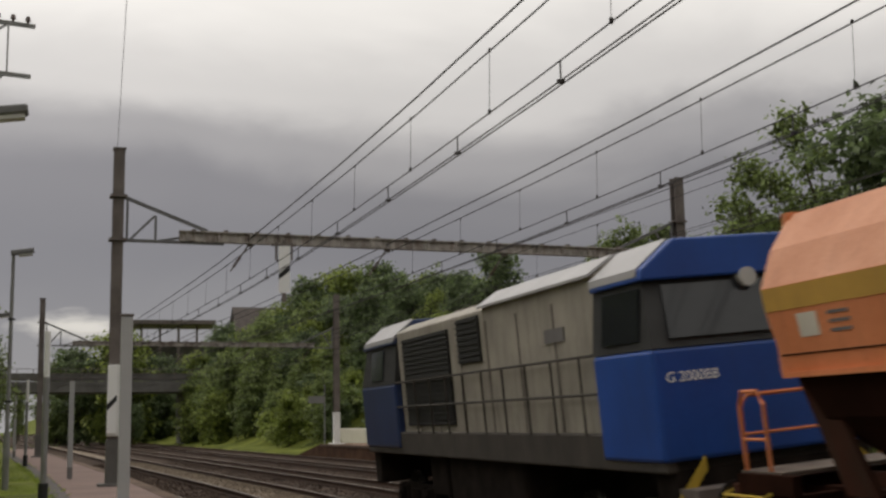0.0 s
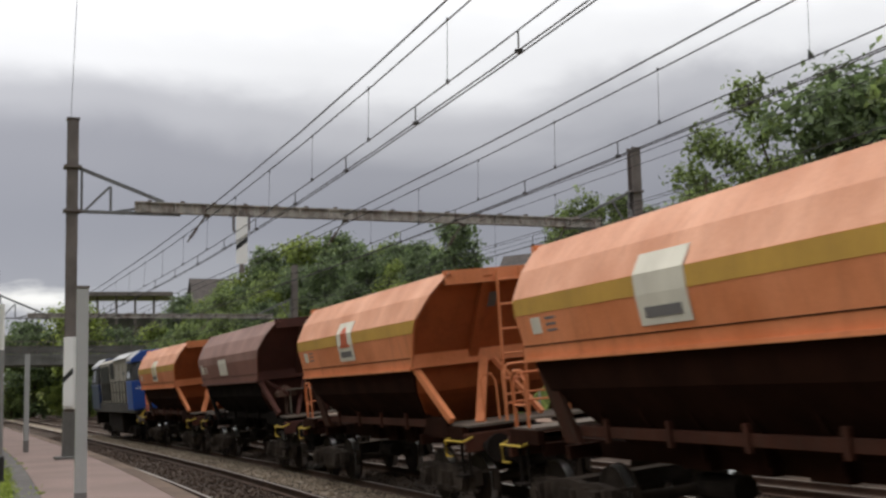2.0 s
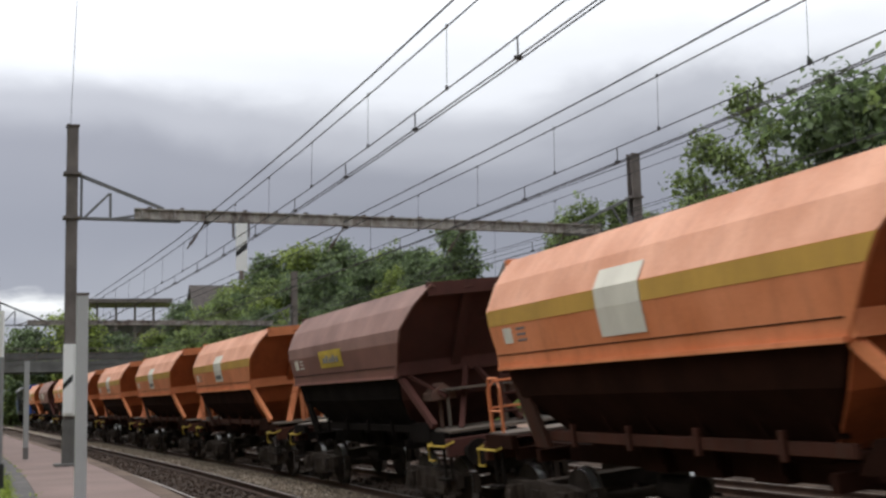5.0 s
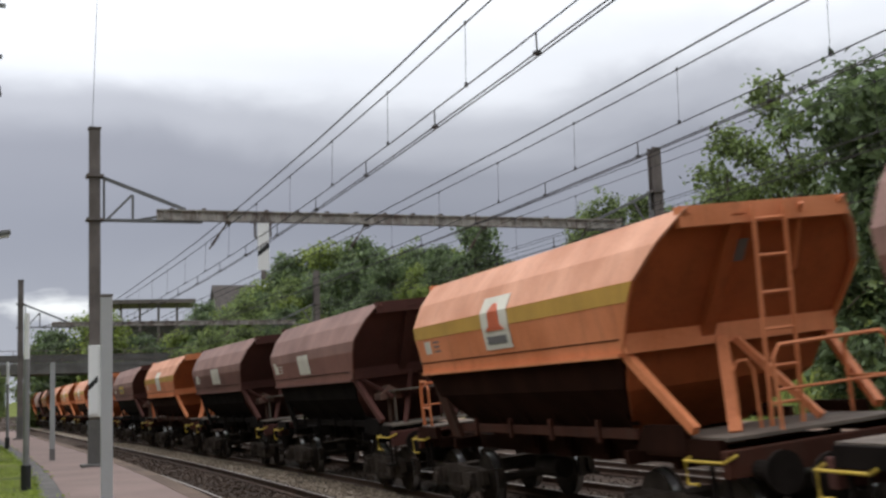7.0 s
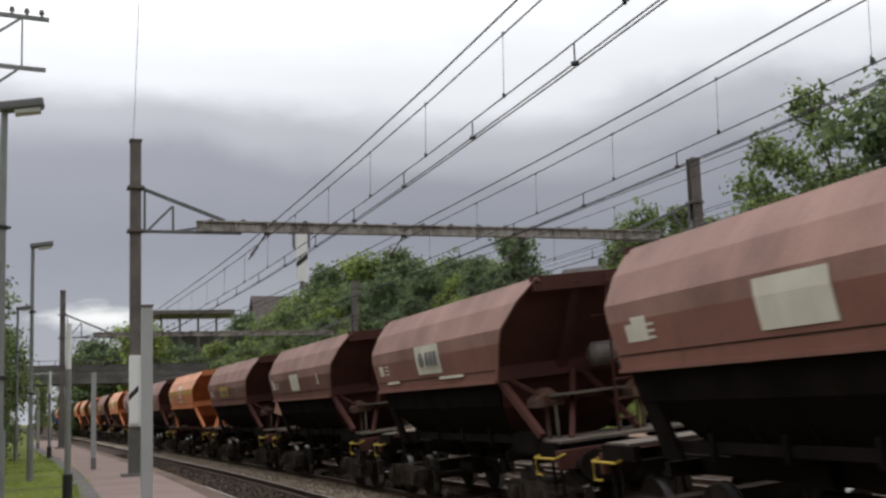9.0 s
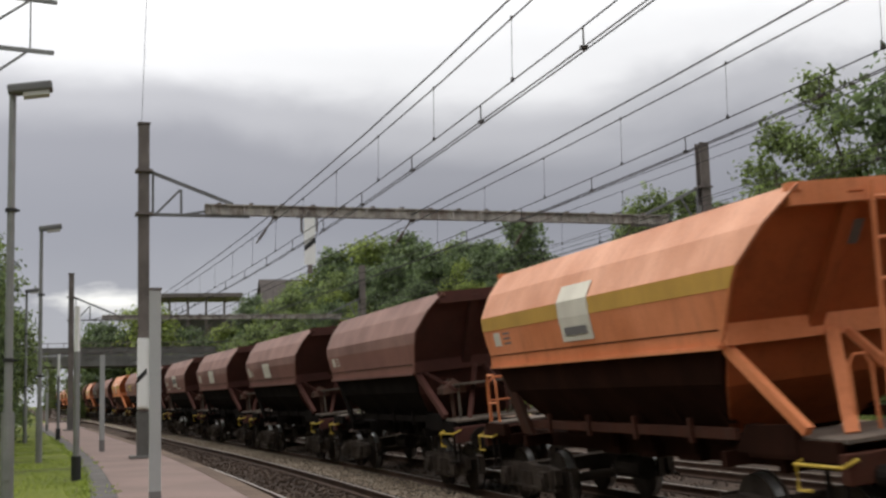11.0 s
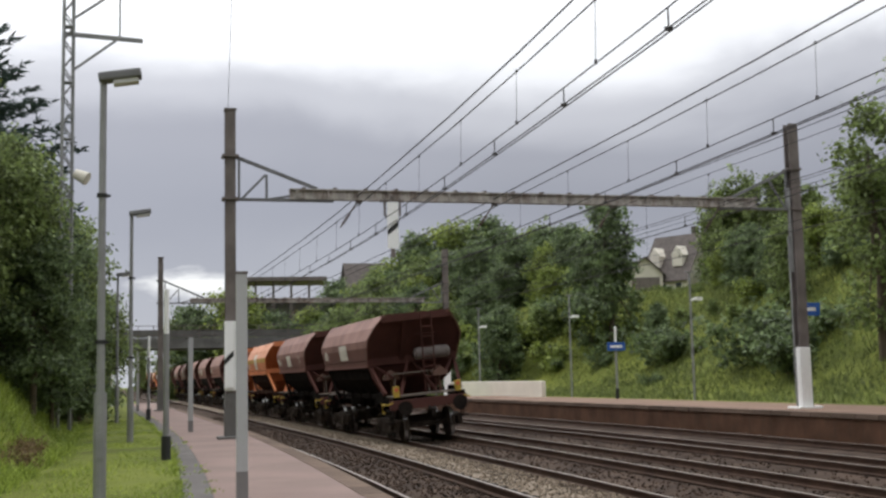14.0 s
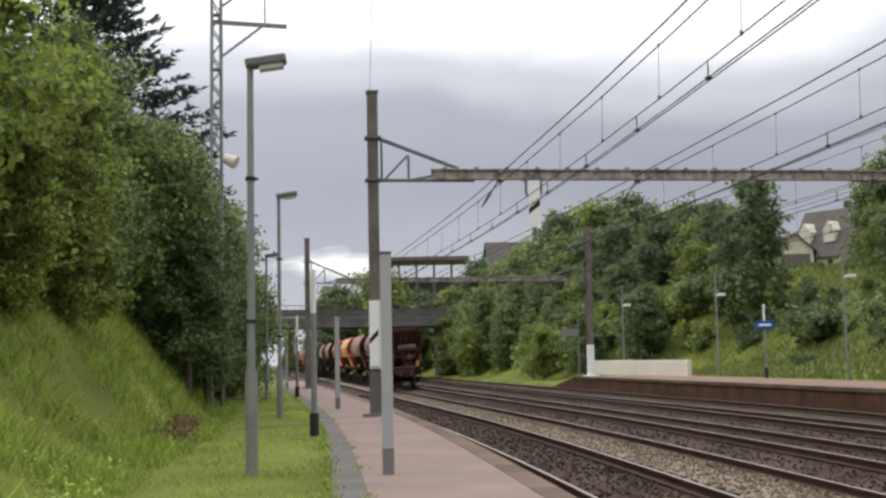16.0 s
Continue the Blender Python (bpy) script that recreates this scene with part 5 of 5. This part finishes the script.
    # air tank and ladder on the rear end
    yt = y0 - 0.62
    tr_, tz, tx_ = (0.215, 2.70, 0.28) if stripe else (0.20, 2.68, 0.52)
    part("air_tank", Build().tube((tx_ - 0.62, yt, tz), (tx_ - 0.54, yt, tz), 0.10, 16, tr_).tube((tx_ - 0.54, yt, tz), (tx_ + 0.50, yt, tz), tr_, 18).tube((tx_ + 0.50, yt, tz), (tx_ + 0.58, yt, tz), tr_, 16, 0.10), tank_mat, ob, "cylindrical air tank")
    for x in (tx_ - 0.3, tx_ + 0.3):
        part("tank_bracket", Build().box((x, yt + 0.2, tz - 0.1), (0.08, 0.5, 0.16)), dark, ob)
    ld = Build()
    za, zb = 1.42, 3.95
    ya, yb = y0 - 0.95, yr(3.95) - 0.04
    la, lb = (-0.22, 0.20) if stripe else (0.10, 0.46)
    steps = 6 if stripe else 8
    for x in (la, lb):
        ld.tube((x, ya, za), (x, yb, zb), 0.028 if stripe else 0.022, 6)
    for k in range(steps):
        t = (k + 0.6) / steps
        ld.tube((la, ya + (yb - ya) * t, za + (zb - za) * t), (lb, ya + (yb - ya) * t, za + (zb - za) * t), 0.022, 6)
    if stripe:
        ld.tube((0.62, yr(3.2) - 0.05, 3.2), (0.46, yr(3.9) - 0.05, 3.93), 0.025, 6)
    else:
        ld.tube((-0.02, yr(3.3) - 0.06, 3.3), (0.72, yr(3.3) - 0.06, 3.3), 0.02, 6)
    part("ladder", ld, paint if stripe else end_paint, ob, "end ladder")
    if stripe:
        part("stencil_mark", Build().beam((-0.36 + 0.22, yr(3.36) + 0.095, 3.36), (-0.36 + 0.22, yr(3.60) + 0.095, 3.60), 0.15, 0.012), M_GREYINK, ob, "dark stencilled mark on the end plate")
    # bent tube railings at both ends
    for sx in (-1, 1) if stripe else ():
        if sx > 0:
            part("handrail", Build().pipe([(sx * 1.15, -4.55, 1.4), (sx * 1.15, -4.55, 2.22), (sx * 1.15, -4.65, 2.34), (sx * 1.15, -5.25, 2.36), (sx * 1.15, -5.38, 2.26), (sx * 1.15, -5.38, 1.3)], 0.026).tube((sx * 1.15, -4.55, 1.85), (sx * 1.15, -5.38, 1.85), 0.02, 6), rail_mat, ob, "bent tube railing")
        part("handrail", Build().pipe([(sx * 1.12, 5.38, 1.3), (sx * 1.12, 5.38, 2.12), (sx * 1.12, 5.3, 2.26), (sx * 1.12, 5.0, 2.26), (sx * 1.12, 4.9, 2.12), (sx * 1.12, 4.9, 1.4)], 0.026).tube((sx * 1.12, 5.38, 1.75), (sx * 1.12, 4.9, 1.75), 0.02, 6), rail_mat, ob, "bent tube railing")
    if stripe:
        part("handrail", Build().pipe([(-1.10, 5.40, 1.4), (-1.10, 5.40, 2.1), (-1.0, 5.40, 2.22), (0.5, 5.40, 2.22), (0.6, 5.40, 2.1), (0.6, 5.40, 1.4)], 0.026).tube((-1.1, 5.40, 1.8), (0.6, 5.40, 1.8), 0.02, 6), rail_mat, ob, "bent tube railing")
    if not stripe:
        part("cross_bar", Build().box((-0.25, -4.55, 2.10), (1.3, 0.32, 0.035)).tube((-0.8, -4.55, 1.42), (-0.8, -4.55, 2.1), 0.03, 6).tube((0.3, -4.55, 1.42), (0.3, -4.55, 2.1), 0.03, 6), M_DECK, ob, "pale worn step across the end")
        for sx in (-1, 1):
            part("end_brace", Build().beam((sx * 1.30, y0 - 0.05, 2.42), (sx * 0.85, y0 - 0.75, 1.98), 0.05, 0.06), end_paint, ob)
    if stripe:
        part("handrail", Build().pipe([(-0.45, -5.40, 1.4), (-0.45, -5.40, 2.2), (-0.35, -5.40, 2.34), (1.0, -5.40, 2.36), (1.12, -5.40, 2.26), (1.12, -5.40, 1.4)], 0.026).tube((-0.45, -5.40, 1.85), (1.12, -5.40, 1.85), 0.02, 6), rail_mat, ob, "bent tube railing")
    # yellow shunter's handles and steps at the corners
    for y in (-5.15, 5.15):
        for sx in (-1, 1):
            part("corner_handle", Build().pipe([(sx * 1.16, y - 0.40, 1.24), (sx * 1.34, y - 0.40, 1.18), (sx * 1.34, y + 0.40, 1.18), (sx * 1.16, y + 0.40, 1.24)], 0.02).pipe([(sx * 1.34, y + 0.38, 1.18), (sx * 1.34, y + 0.38, 0.92), (sx * 1.30, y + 0.22, 0.92)], 0.022), M_YELLOW, ob, "yellow corner handle")
            part("step_plate", Build().box((sx * 1.2, y, 0.60), (0.2, 0.34, 0.04)).box((sx * 1.15, y - 0.15, 0.85), (0.04, 0.04, 0.52)).box((sx * 1.15, y + 0.15, 0.85), (0.04, 0.04, 0.52)), M_UNDER, ob)
    buffers(ob, 5.5, 1)
    buffers(ob, -5.5, -1)
    bogie(ob, 3.95, M_BOGIE)
    bogie(ob, -3.95, M_BOGIE)
    for vx, vy in ((-0.86, -4.3), (0.62, -4.75)) if not stripe else ():
        gable = [(vx - 0.24, 1.93), (vx + 0.24, 1.93), (vx + 0.24, 2.05), (vx, 2.23), (vx - 0.24, 2.05)]
        part("valve_box", Build().loft([ring(vy - 0.22, gable), ring(vy + 0.22, gable)]).tube((vx, vy, 1.4), (vx, vy, 1.95), 0.04), M_VALVE, ob, "small gabled control box")
    if stripe:
        part("hook_rail", Build().pipe([(-0.62, -4.85, 1.42), (-0.62, -4.85, 2.1), (-0.55, -4.85, 2.2), (-0.42, -4.85, 2.2), (-0.35, -4.85, 2.08), (-0.35, -4.85, 1.42)], 0.02), rail_mat, ob, "bent tube railing")
    part("brake_cylinder", Build().tube((-0.5, 1.2, 0.75), (-0.5, 0.4, 0.75), 0.16, 12), M_UNDER, ob)
    return ob


def label_panel(wagon, y, z0, z1, w, style):
    """A painted panel on the side, slanting with the facets."""
    def x_at(z):
        pts = [(2.43, 1.50), (2.62, 1.52), (3.02, 1.575), (3.25, 1.582), (3.63, 1.375), (3.975, 1.075)]
        for (za, xa), (zb, xb) in zip(pts, pts[1:]):
            if za <= z <= zb:
                return xa + (xb - xa) * (z - za) / (zb - za)
        return 1.4
    zs = sorted({z0, z1, *[z for z in (2.62, 3.02, 3.25, 3.63) if z0 < z < z1]})

    def sheet(zl, ya, yb, out, mat, nm, parent, lab=""):
        loop = [(-x_at(z) - out, z) for z in zl] + [(-x_at(z) - out + 0.005, z) for z in reversed(zl)]
        bd = Build().loft([[(x, yy, z) for x, z in loop] for yy in (ya, yb)])
        return part(nm, bd, mat, parent, lab)
    pn = sheet(zs, y - w / 2, y + w / 2, 0.012, M_LABEL, "label_panel", wagon, "pale painted label panel")
    if style in ("logo", "ghost"):
        # wide skirt, waist and round top, built as a stack of narrowing bands
        em = Build()
        n_b = 14
        rings = []
        for k in range(n_b + 1):
            q = k / n_b
            z = z0 + 0.28 + (z1 - 0.38 - z0) * q
            wd = w * (0.36 * (1 - q * 2.2) if q < 0.2 else 0.205 * math.sqrt(max(0.02, 1 - max(0.0, (q - 0.45) / 0.55) ** 2)))
            rings.append([(-x_at(z) - 0.014, y - wd, z), (-x_at(z) - 0.014, y + wd, z), (-x_at(z) - 0.024, y + wd, z), (-x_at(z) - 0.024, y - wd, z)])
        em.loft(rings)
        part("emblem", em, M_REDLOGO if style == "logo" else M_FADED, pn, "red bell-shaped emblem" if style == "logo" else "faded ochre bell-shaped emblem")
    if style in ("logo", "text", "ghost"):
        sheet([z0 + 0.08, z0 + 0.2], y - w * 0.36, y + w * 0.36, 0.02, M_GREYINK, "lettering_bar", pn)
    return pn


W_ORANGE = hopper_wagon("hopper_wagon", "faded orange bogie hopper wagon with ochre stripe", M_ORANGE, M_ORANGE_DARK, True, M_ORANGE, M_ORANGE, M_ORANGE_END, M_ORANGE_TOP)
W_BROWN = hopper_wagon("hopper_wagon", "faded brown bogie hopper wagon with lower funnel coloured dark for shade", M_BROWN, M_BROWN_DARK, False, M_TANKGREY, M_BROWN, M_BROWN_END, M_BROWN_TOP)
ORDER = "OBOOOOOBOBBOBBBBBBOOBB"
STYLE = {0: "ghost", 1: "plain", 2: "logo", 3: "text", 4: "text", 5: "text", 6: "text", 7: "yellow", 8: "plain", 9: "wide", 10: "plain", 11: "logo", 12: "yellow", 13: "plain", 14: "sign", 15: "wide", 16: "plain", 17: "none", 18: "text", 19: "plain", 20: "plain", 21: "wide"}
wagons = []
for i, c in enumerate(ORDER):
    proto = W_ORANGE if c == "O" else W_BROWN
    w = copy_thing(proto, pose(0, 0, 0))
    wagons.append(w)
    if i in (1, 2, 4, 5, 6, 7, 9, 11, 12, 13, 15, 16, 17, 18, 20):
        # these have no tank on the end
        for o in [c_ for c_ in w.children if c_.name.split(".")[0] in ("air_tank", "tank_bracket")]:
            bpy.data.objects.remove(o)
for i, w in enumerate(wagons):
    st = STYLE[i]
    if ORDER[i] == "O":
        label_panel(w, -0.12, 2.68, 3.47, 1.08, st)
    elif st == "wide":
        label_panel(w, -0.35, 2.68, 3.20, 1.3, "plain")
        label_panel(w, 3.0, 2.75, 3.05, 0.4, "plain")
    elif st == "yellow":
        pn = label_panel(w, 0.2, 2.73, 3.10, 1.75, "plain")
        pn.data.materials[0] = M_YELLOW
        for k in range(5):
            part("lettering_bar", Build().box((-1.571 - 0.006 * (k % 2), 0.72 - 0.26 * k, 2.93), (0.012, 0.17, 0.2)), M_GREYINK, pn)
    elif st == "sign":
        pn = label_panel(w, -0.35, 2.68, 3.24, 1.55, "plain")
        for k in range(3):
            part("lettering_bar", Build().box((-1.590, -0.35 - 0.27 * k, 2.97), (0.014, 0.19, 0.26)), M_GREYINK, pn)
        part("emblem", Build().tube((-1.559, 0.05, 2.97), (-1.596, 0.05, 2.97), 0.15, 8), M_GREYINK, pn, "dark ring emblem")
        part("text_strip", Build().box((-1.534, -1.6, 2.58), (0.02, 1.4, 0.05)), M_LABEL, w)
        part("text_strip", Build().box((-1.534, 2.4, 2.58), (0.02, 0.9, 0.05)), M_LABEL, w)
    elif st == "plain":
        label_panel(w, 0.15, 2.66, 3.14, 1.1, "plain")
        label_panel(w, 3.4, 2.75, 3.05, 0.3, "plain")
for pr in (W_ORANGE, W_BROWN):
    for o in list(pr.children_recursive) + [pr]:
        bpy.data.objects.remove(o)
# small painted data boxes on every wagon, and the loose flap on one
TILT = Matrix.Rotation(radians(-7.8), 3, "Y")
for i, w in enumerate(wagons):
    part("data_box", Build().box((-1.556, 3.25, 2.86), (0.008, 0.3, 0.22), TILT), M_LABEL, w, "small pale data box")
    for k in range(3):
        part("text_strip", Build().box((-1.545 - 0.011 * k, 2.78, 2.78 + 0.08 * k), (0.008, 0.3, 0.03), TILT), M_LABEL if ORDER[i] == "B" else M_GREYINK, w)
    if i == 12:
        part("data_box", Build().box((-1.566, -2.7, 2.93), (0.008, 0.36, 0.2), TILT), M_GREYINK, w, "dark data box")
    if i in (13, 20):
        for k in range(4):
            part("text_strip", Build().box((-1.549 - 0.011 * k, -2.8, 2.80 + 0.08 * k), (0.008, 0.3 - 0.04 * k, 0.035), TILT), M_LABEL, w)
part("loose_flap", Build().box((-0.15, -4.70, 2.08), (1.0, 0.04, 0.8), Matrix.Rotation(radians(24), 3, "Y") @ Matrix.Rotation(radians(-28), 3, "X")), M_RUSTPLATE, wagons[12], "tilted faded rust-coloured plate")
# tail lamps on the last wagon
for x in (-1.0, 1.0):
    tl = part("tail_lamp", Build().box((x, -5.42, 1.56), (0.18, 0.12, 0.34)), M_YELLOW, wagons[-1], "yellow tail lamp with red lens")
    part("lens", Build().tube((x, -5.47, 1.62), (x, -5.50, 1.62), 0.065, 14), M_REDLOGO, tl)


# pale roof tone with the sky's reflection put into the colour
M_ROOF_SHEEN = material("pale_roof_paint", (0.40, 0.39, 0.40), 0.5, vary=0.1, scale=1, fine=20, stain=0.3, stain_col=(0.3, 0.29, 0.29))
M_GRIME = material("brown_grime", (0.05, 0.042, 0.035), 0.85, vary=0.3, scale=1.5, fine=25, stain=0.5, stain_col=(0.02, 0.017, 0.015))


def locomotive():
    """Local y forward, origin under the rear buffers; z = 0 is the rail."""
    ob = thing("diesel_locomotive", "blue and grey diesel locomotive with two cabs and a side walkway", "locomotive", pose(0, 0, 0))
    r0, r1, h1, f1 = 0.42, 2.05, 11.75, 14.6

    def cab(ya, yb, mat, nm, front):
        low = [(-1.5, 1.5), (1.5, 1.5), (1.5, 2.82), (-1.5, 2.82)]
        bd = Build()
        bd.loft([ring(ya, low), ring(yb, low)])
        cb_ = part(nm, bd, mat, ob, "blue cab shell", 0.05)
        t = 0.35 if front else 0.3
        s0, s1_ = (ya, yb - t) if front else (ya + t, yb)
        up = Build()
        lo = [(-1.5, 2.82), (1.5, 2.82)]
        up.add([(-1.49, ya, 2.82), (1.49, ya, 2.82), (1.49, yb, 2.82), (-1.49, yb, 2.82), (-1.38, s0, 3.66), (1.38, s0, 3.66), (1.38, s1_, 3.66), (-1.38, s1_, 3.66)],
               [(0, 1, 5, 4), (1, 2, 6, 5), (2, 3, 7, 6), (3, 0, 4, 7), (4, 5, 6, 7), (3, 2, 1, 0)])
        part("window_band", up, M_BLACK, ob, "black window surround")
        rf = Build()
        rf.loft([[(-1.45, y, 3.64), (1.45, y, 3.64), (1.42, y, 3.78), (0.95, y, 4.13), (-0.95, y, 4.13), (-1.42, y, 3.78)] for y in (s0 - (0 if front else 0.12), s1_ + (0.12 if front else 0))])
        part("cab_roof", rf, mat, ob, "blue cab roof", 0.03)
        # pale strip on the left slope only, a painted sky reflection
        part("roof_side", Build().loft([[(-1.445, y, 3.70), (-1.435, y, 3.795), (-0.97, y, 4.145), (-0.98, y, 4.12)] for y in (s0, s1_)]), M_ROOF_SHEEN, ob, "pale grey sky sheen painted on the roof edge")
        for sg in (-1, 1):
            wy = (ya + yb) / 2
            part("side_window", Build().add([(sg * 1.475, wy - 0.5, 2.93), (sg * 1.475, wy + 0.5, 2.93), (sg * 1.40, wy + 0.5, 3.56), (sg * 1.40, wy - 0.5, 3.56), (sg * 1.50, wy - 0.5, 2.93), (sg * 1.50, wy + 0.5, 2.93), (sg * 1.425, wy + 0.5, 3.56), (sg * 1.425, wy - 0.5, 3.56)],
                                            [(0, 1, 2, 3), (4, 7, 6, 5), (0, 4, 5, 1), (1, 5, 6, 2), (2, 6, 7, 3), (3, 7, 4, 0)]), M_GLASS, ob)
        yy = yb - 0.02 if front else ya + 0.02
        sgn = 1 if front else -1
        ws = Build()
        ws.add([(-1.25, yy + sgn * 0.0, 2.93), (1.25, yy, 2.93), (1.15, yy - sgn * t * 0.86, 3.58), (-1.15, yy - sgn * t * 0.86, 3.58), (-1.25, yy + sgn * 0.03, 2.93), (1.25, yy + sgn * 0.03, 2.93), (1.15, yy - sgn * t * 0.86 + sgn * 0.03, 3.58), (-1.15, yy - sgn * t * 0.86 + sgn * 0.03, 3.58)],
               [(0, 1, 2, 3), (4, 7, 6, 5), (0, 4, 5, 1), (1, 5, 6, 2), (2, 6, 7, 3), (3, 7, 4, 0)])
        part("windscreen", ws, M_GLASS, ob, "cab windscreen")
        part("headlight", Build().tube((0.0, yy - sgn * 0.3, 3.6), (0.0, yy - sgn * 0.12, 3.6), 0.12, 14), M_LAMPGLASS, ob)
        return cb_

    cab(r0, r1, M_BLUE, "rear_cab", False)
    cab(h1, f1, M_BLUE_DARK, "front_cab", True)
    # engine hood, narrower than the cabs, in two heights
    part("hood_roof", Build().loft([[(x, y, z) for x, z in ((-1.44, 3.86), (-1.05, 4.09), (1.05, 4.09), (1.44, 3.86), (1.44, 3.90), (1.05, 4.14), (-1.05, 4.14), (-1.44, 3.90))] for y in (r1 + 0.01, 6.45)]), M_ROOF_SHEEN, ob, "pale overhanging hood roof")
    part("engine_hood", Build().loft([[(x, y, z) for x, z in ((-1.36, 1.5), (1.36, 1.5), (1.36, 3.85), (1.05, 4.0), (-1.05, 4.0), (-1.36, 3.85))] for y in (6.4, h1)]), M_GREYPAINT, ob, "dirty grey engine hood", 0.03)
    part("engine_hood", Build().loft([[(x, y, z) for x, z in ((-1.36, 1.5), (1.36, 1.5), (1.36, 3.88), (1.05, 4.1), (-1.05, 4.1), (-1.36, 3.88))] for y in (r1, 6.395)]), M_GREYPAINT, ob, "dirty grey engine hood", 0.03)
    for y0_, y1_, za, zb in ((8.3, 11.3, 1.95, 3.68), (6.6, 7.75, 3.0, 3.78)):
        n = int((zb - za) / 0.09)
        for sg in (-1, 1):
            gb = Build().box((sg * 1.372, (y0_ + y1_) / 2, (za + zb) / 2), (0.03, y1_ - y0_, zb - za))
            for k in range(n):
                gb.box((sg * 1.385, (y0_ + y1_) / 2, za + (zb - za) * (k + 0.5) / n), (0.05, y1_ - y0_, 0.05))
            part("radiator_grille", gb, M_BLACK, ob, "dark radiator grille")
    sb = Build()
    for y in (3.5, 4.9, 6.3, 7.7, 9.2, 10.5):
        sb.box((-1.366, y, 2.7), (0.02, 0.03, 1.9)).box((1.366, y, 2.7), (0.02, 0.03, 1.9))
    part("door_seams", sb, M_TANKGREY, ob)
    part("side_plate", Build().box((-1.37, 3.5, 3.2), (0.02, 0.7, 0.2)), M_GREYINK, ob)
    part("exhaust", Build().box((0, 8.8, 4.05), (1.2, 2.6, 0.14)), M_TANKGREY, ob)
    part("solebar", Build().box((0, (r0 + f1) / 2, 1.60), (2.92, f1 - r0 - 0.1, 0.46)), M_GRIME, ob, "grimy frame along the walkway", 0.03)
    part("fuel_tank", Build().box((0, 7.3, 0.88), (2.6, 3.8, 1.1)), M_UNDER, ob, bevel=0.08)
    rb_ = Build()
    for sg in (-1, 1):
        for i in range(9):
            y = r1 + 0.5 + i * 0.98
            rb_.tube((sg * 1.47, y, 1.8), (sg * 1.47, y, 2.84), 0.02, 6)
        for z in (2.84, 2.34):
            rb_.tube((sg * 1.47, r1, z), (sg * 1.47, h1, z), 0.022, 6)
    part("walkway_rail", rb_, M_GRIME, ob, "thin walkway railing")
    part("rear_apron", Build().box((0, r0 + 0.3, 1.25), (2.7, 0.5, 0.6)), M_UNDER, ob, bevel=0.03)
    for sx in (-1, 1):
        yp = part("hazard_stripe", Build().loft([[(sx * 1.42, r0 - 0.07, 0.90), (sx * 1.42, r0 - 0.07, 1.07), (sx * 1.0, r0 - 0.07, 1.55), (sx * 1.0, r0 - 0.07, 1.38)], [(sx * 1.42, r0 - 0.05, 0.90), (sx * 1.42, r0 - 0.05, 1.07), (sx * 1.0, r0 - 0.05, 1.55), (sx * 1.0, r0 - 0.05, 1.38)]]), M_YELLOW, ob, "yellow hazard stripe")
    part("end_platform", Build().box((0, r0 - 0.2, 1.1), (2.7, 0.4, 0.2)), M_TANKGREY, ob)
    buffers(ob, 0.42, -1)
    buffers(ob, f1 + 0.02, 1)
    bogie(ob, 3.2, M_UNDER)
    bogie(ob, 12.3, M_UNDER)
    part("front_apron", Build().box((0, f1 - 0.3, 1.05), (2.7, 0.5, 0.75)), M_UNDER, ob, bevel=0.03)
    part("equipment_box", Build().box((0, 10.0, 1.0), (2.5, 1.1, 0.8)), M_UNDER, ob, bevel=0.05)
    tx = bpy.data.curves.new("lettering", "FONT")
    tx.body, tx.size, tx.extrude = "G 2000BB", 0.17, 0.003
    to = new("lettering", tx)
    dg = bpy.context.evaluated_depsgraph_get()
    me = bpy.data.meshes.new_from_object(to.evaluated_get(dg))
    bpy.data.objects.remove(to)
    me.materials.clear()
    me.materials.append(M_WHITE)
    lt = part("lettering", me, None, ob, "white model lettering")
    lt.matrix_basis = Matrix.Translation((-1.36, r0 - 0.006, 2.42)) @ Euler((radians(90), 0, 0)).to_matrix().to_4x4()
    return ob


loco = locomotive()
SPEED, START = 20.7, 6.1
CENTRE = TRACKS[1] - 0.04


LAG = [(0.0, -0.15), (0.5, -0.02), (1.0, 0.1), (1.5, 0.1), (2.5, -0.05), (5.5, -0.1), (6.0, -0.2), (6.5, -0.75), (7.0, -0.68), (7.5, -0.52), (8.0, -0.5), (8.5, -0.35), (9.0, -0.2), (12.5, -0.12), (13.5, 0.12), (16.0, 0.05)]


def front_s(t):
    """Arc position of the first wagon's middle; the train is not quite even in pace."""
    return START + SPEED * t + float(np.interp(t, [a for a, b in LAG], [b for a, b in LAG]))


BACK = [0.0]
for a_, b_ in zip(ORDER, ORDER[1:]):
    BACK.append(BACK[-1] + (LENGTHS[a_] + LENGTHS[b_]) / 2)


SHIFT = {5: -0.2, 12: -0.2}


def motions():
    steps = [0.5 * k for k in range(33)]
    for i, w in enumerate(wagons):
        walk(w, [(t, on_line(CENTRE, front_s(t) - BACK[i] + SHIFT.get(i, 0.0), RAIL_Z + CANT / 2, LEAN, -0.5)) for t in steps])
    walk(loco, [(t, on_line(CENTRE, front_s(t) + 5.85, RAIL_Z + CANT / 2, LEAN)) for t in steps])


motions()
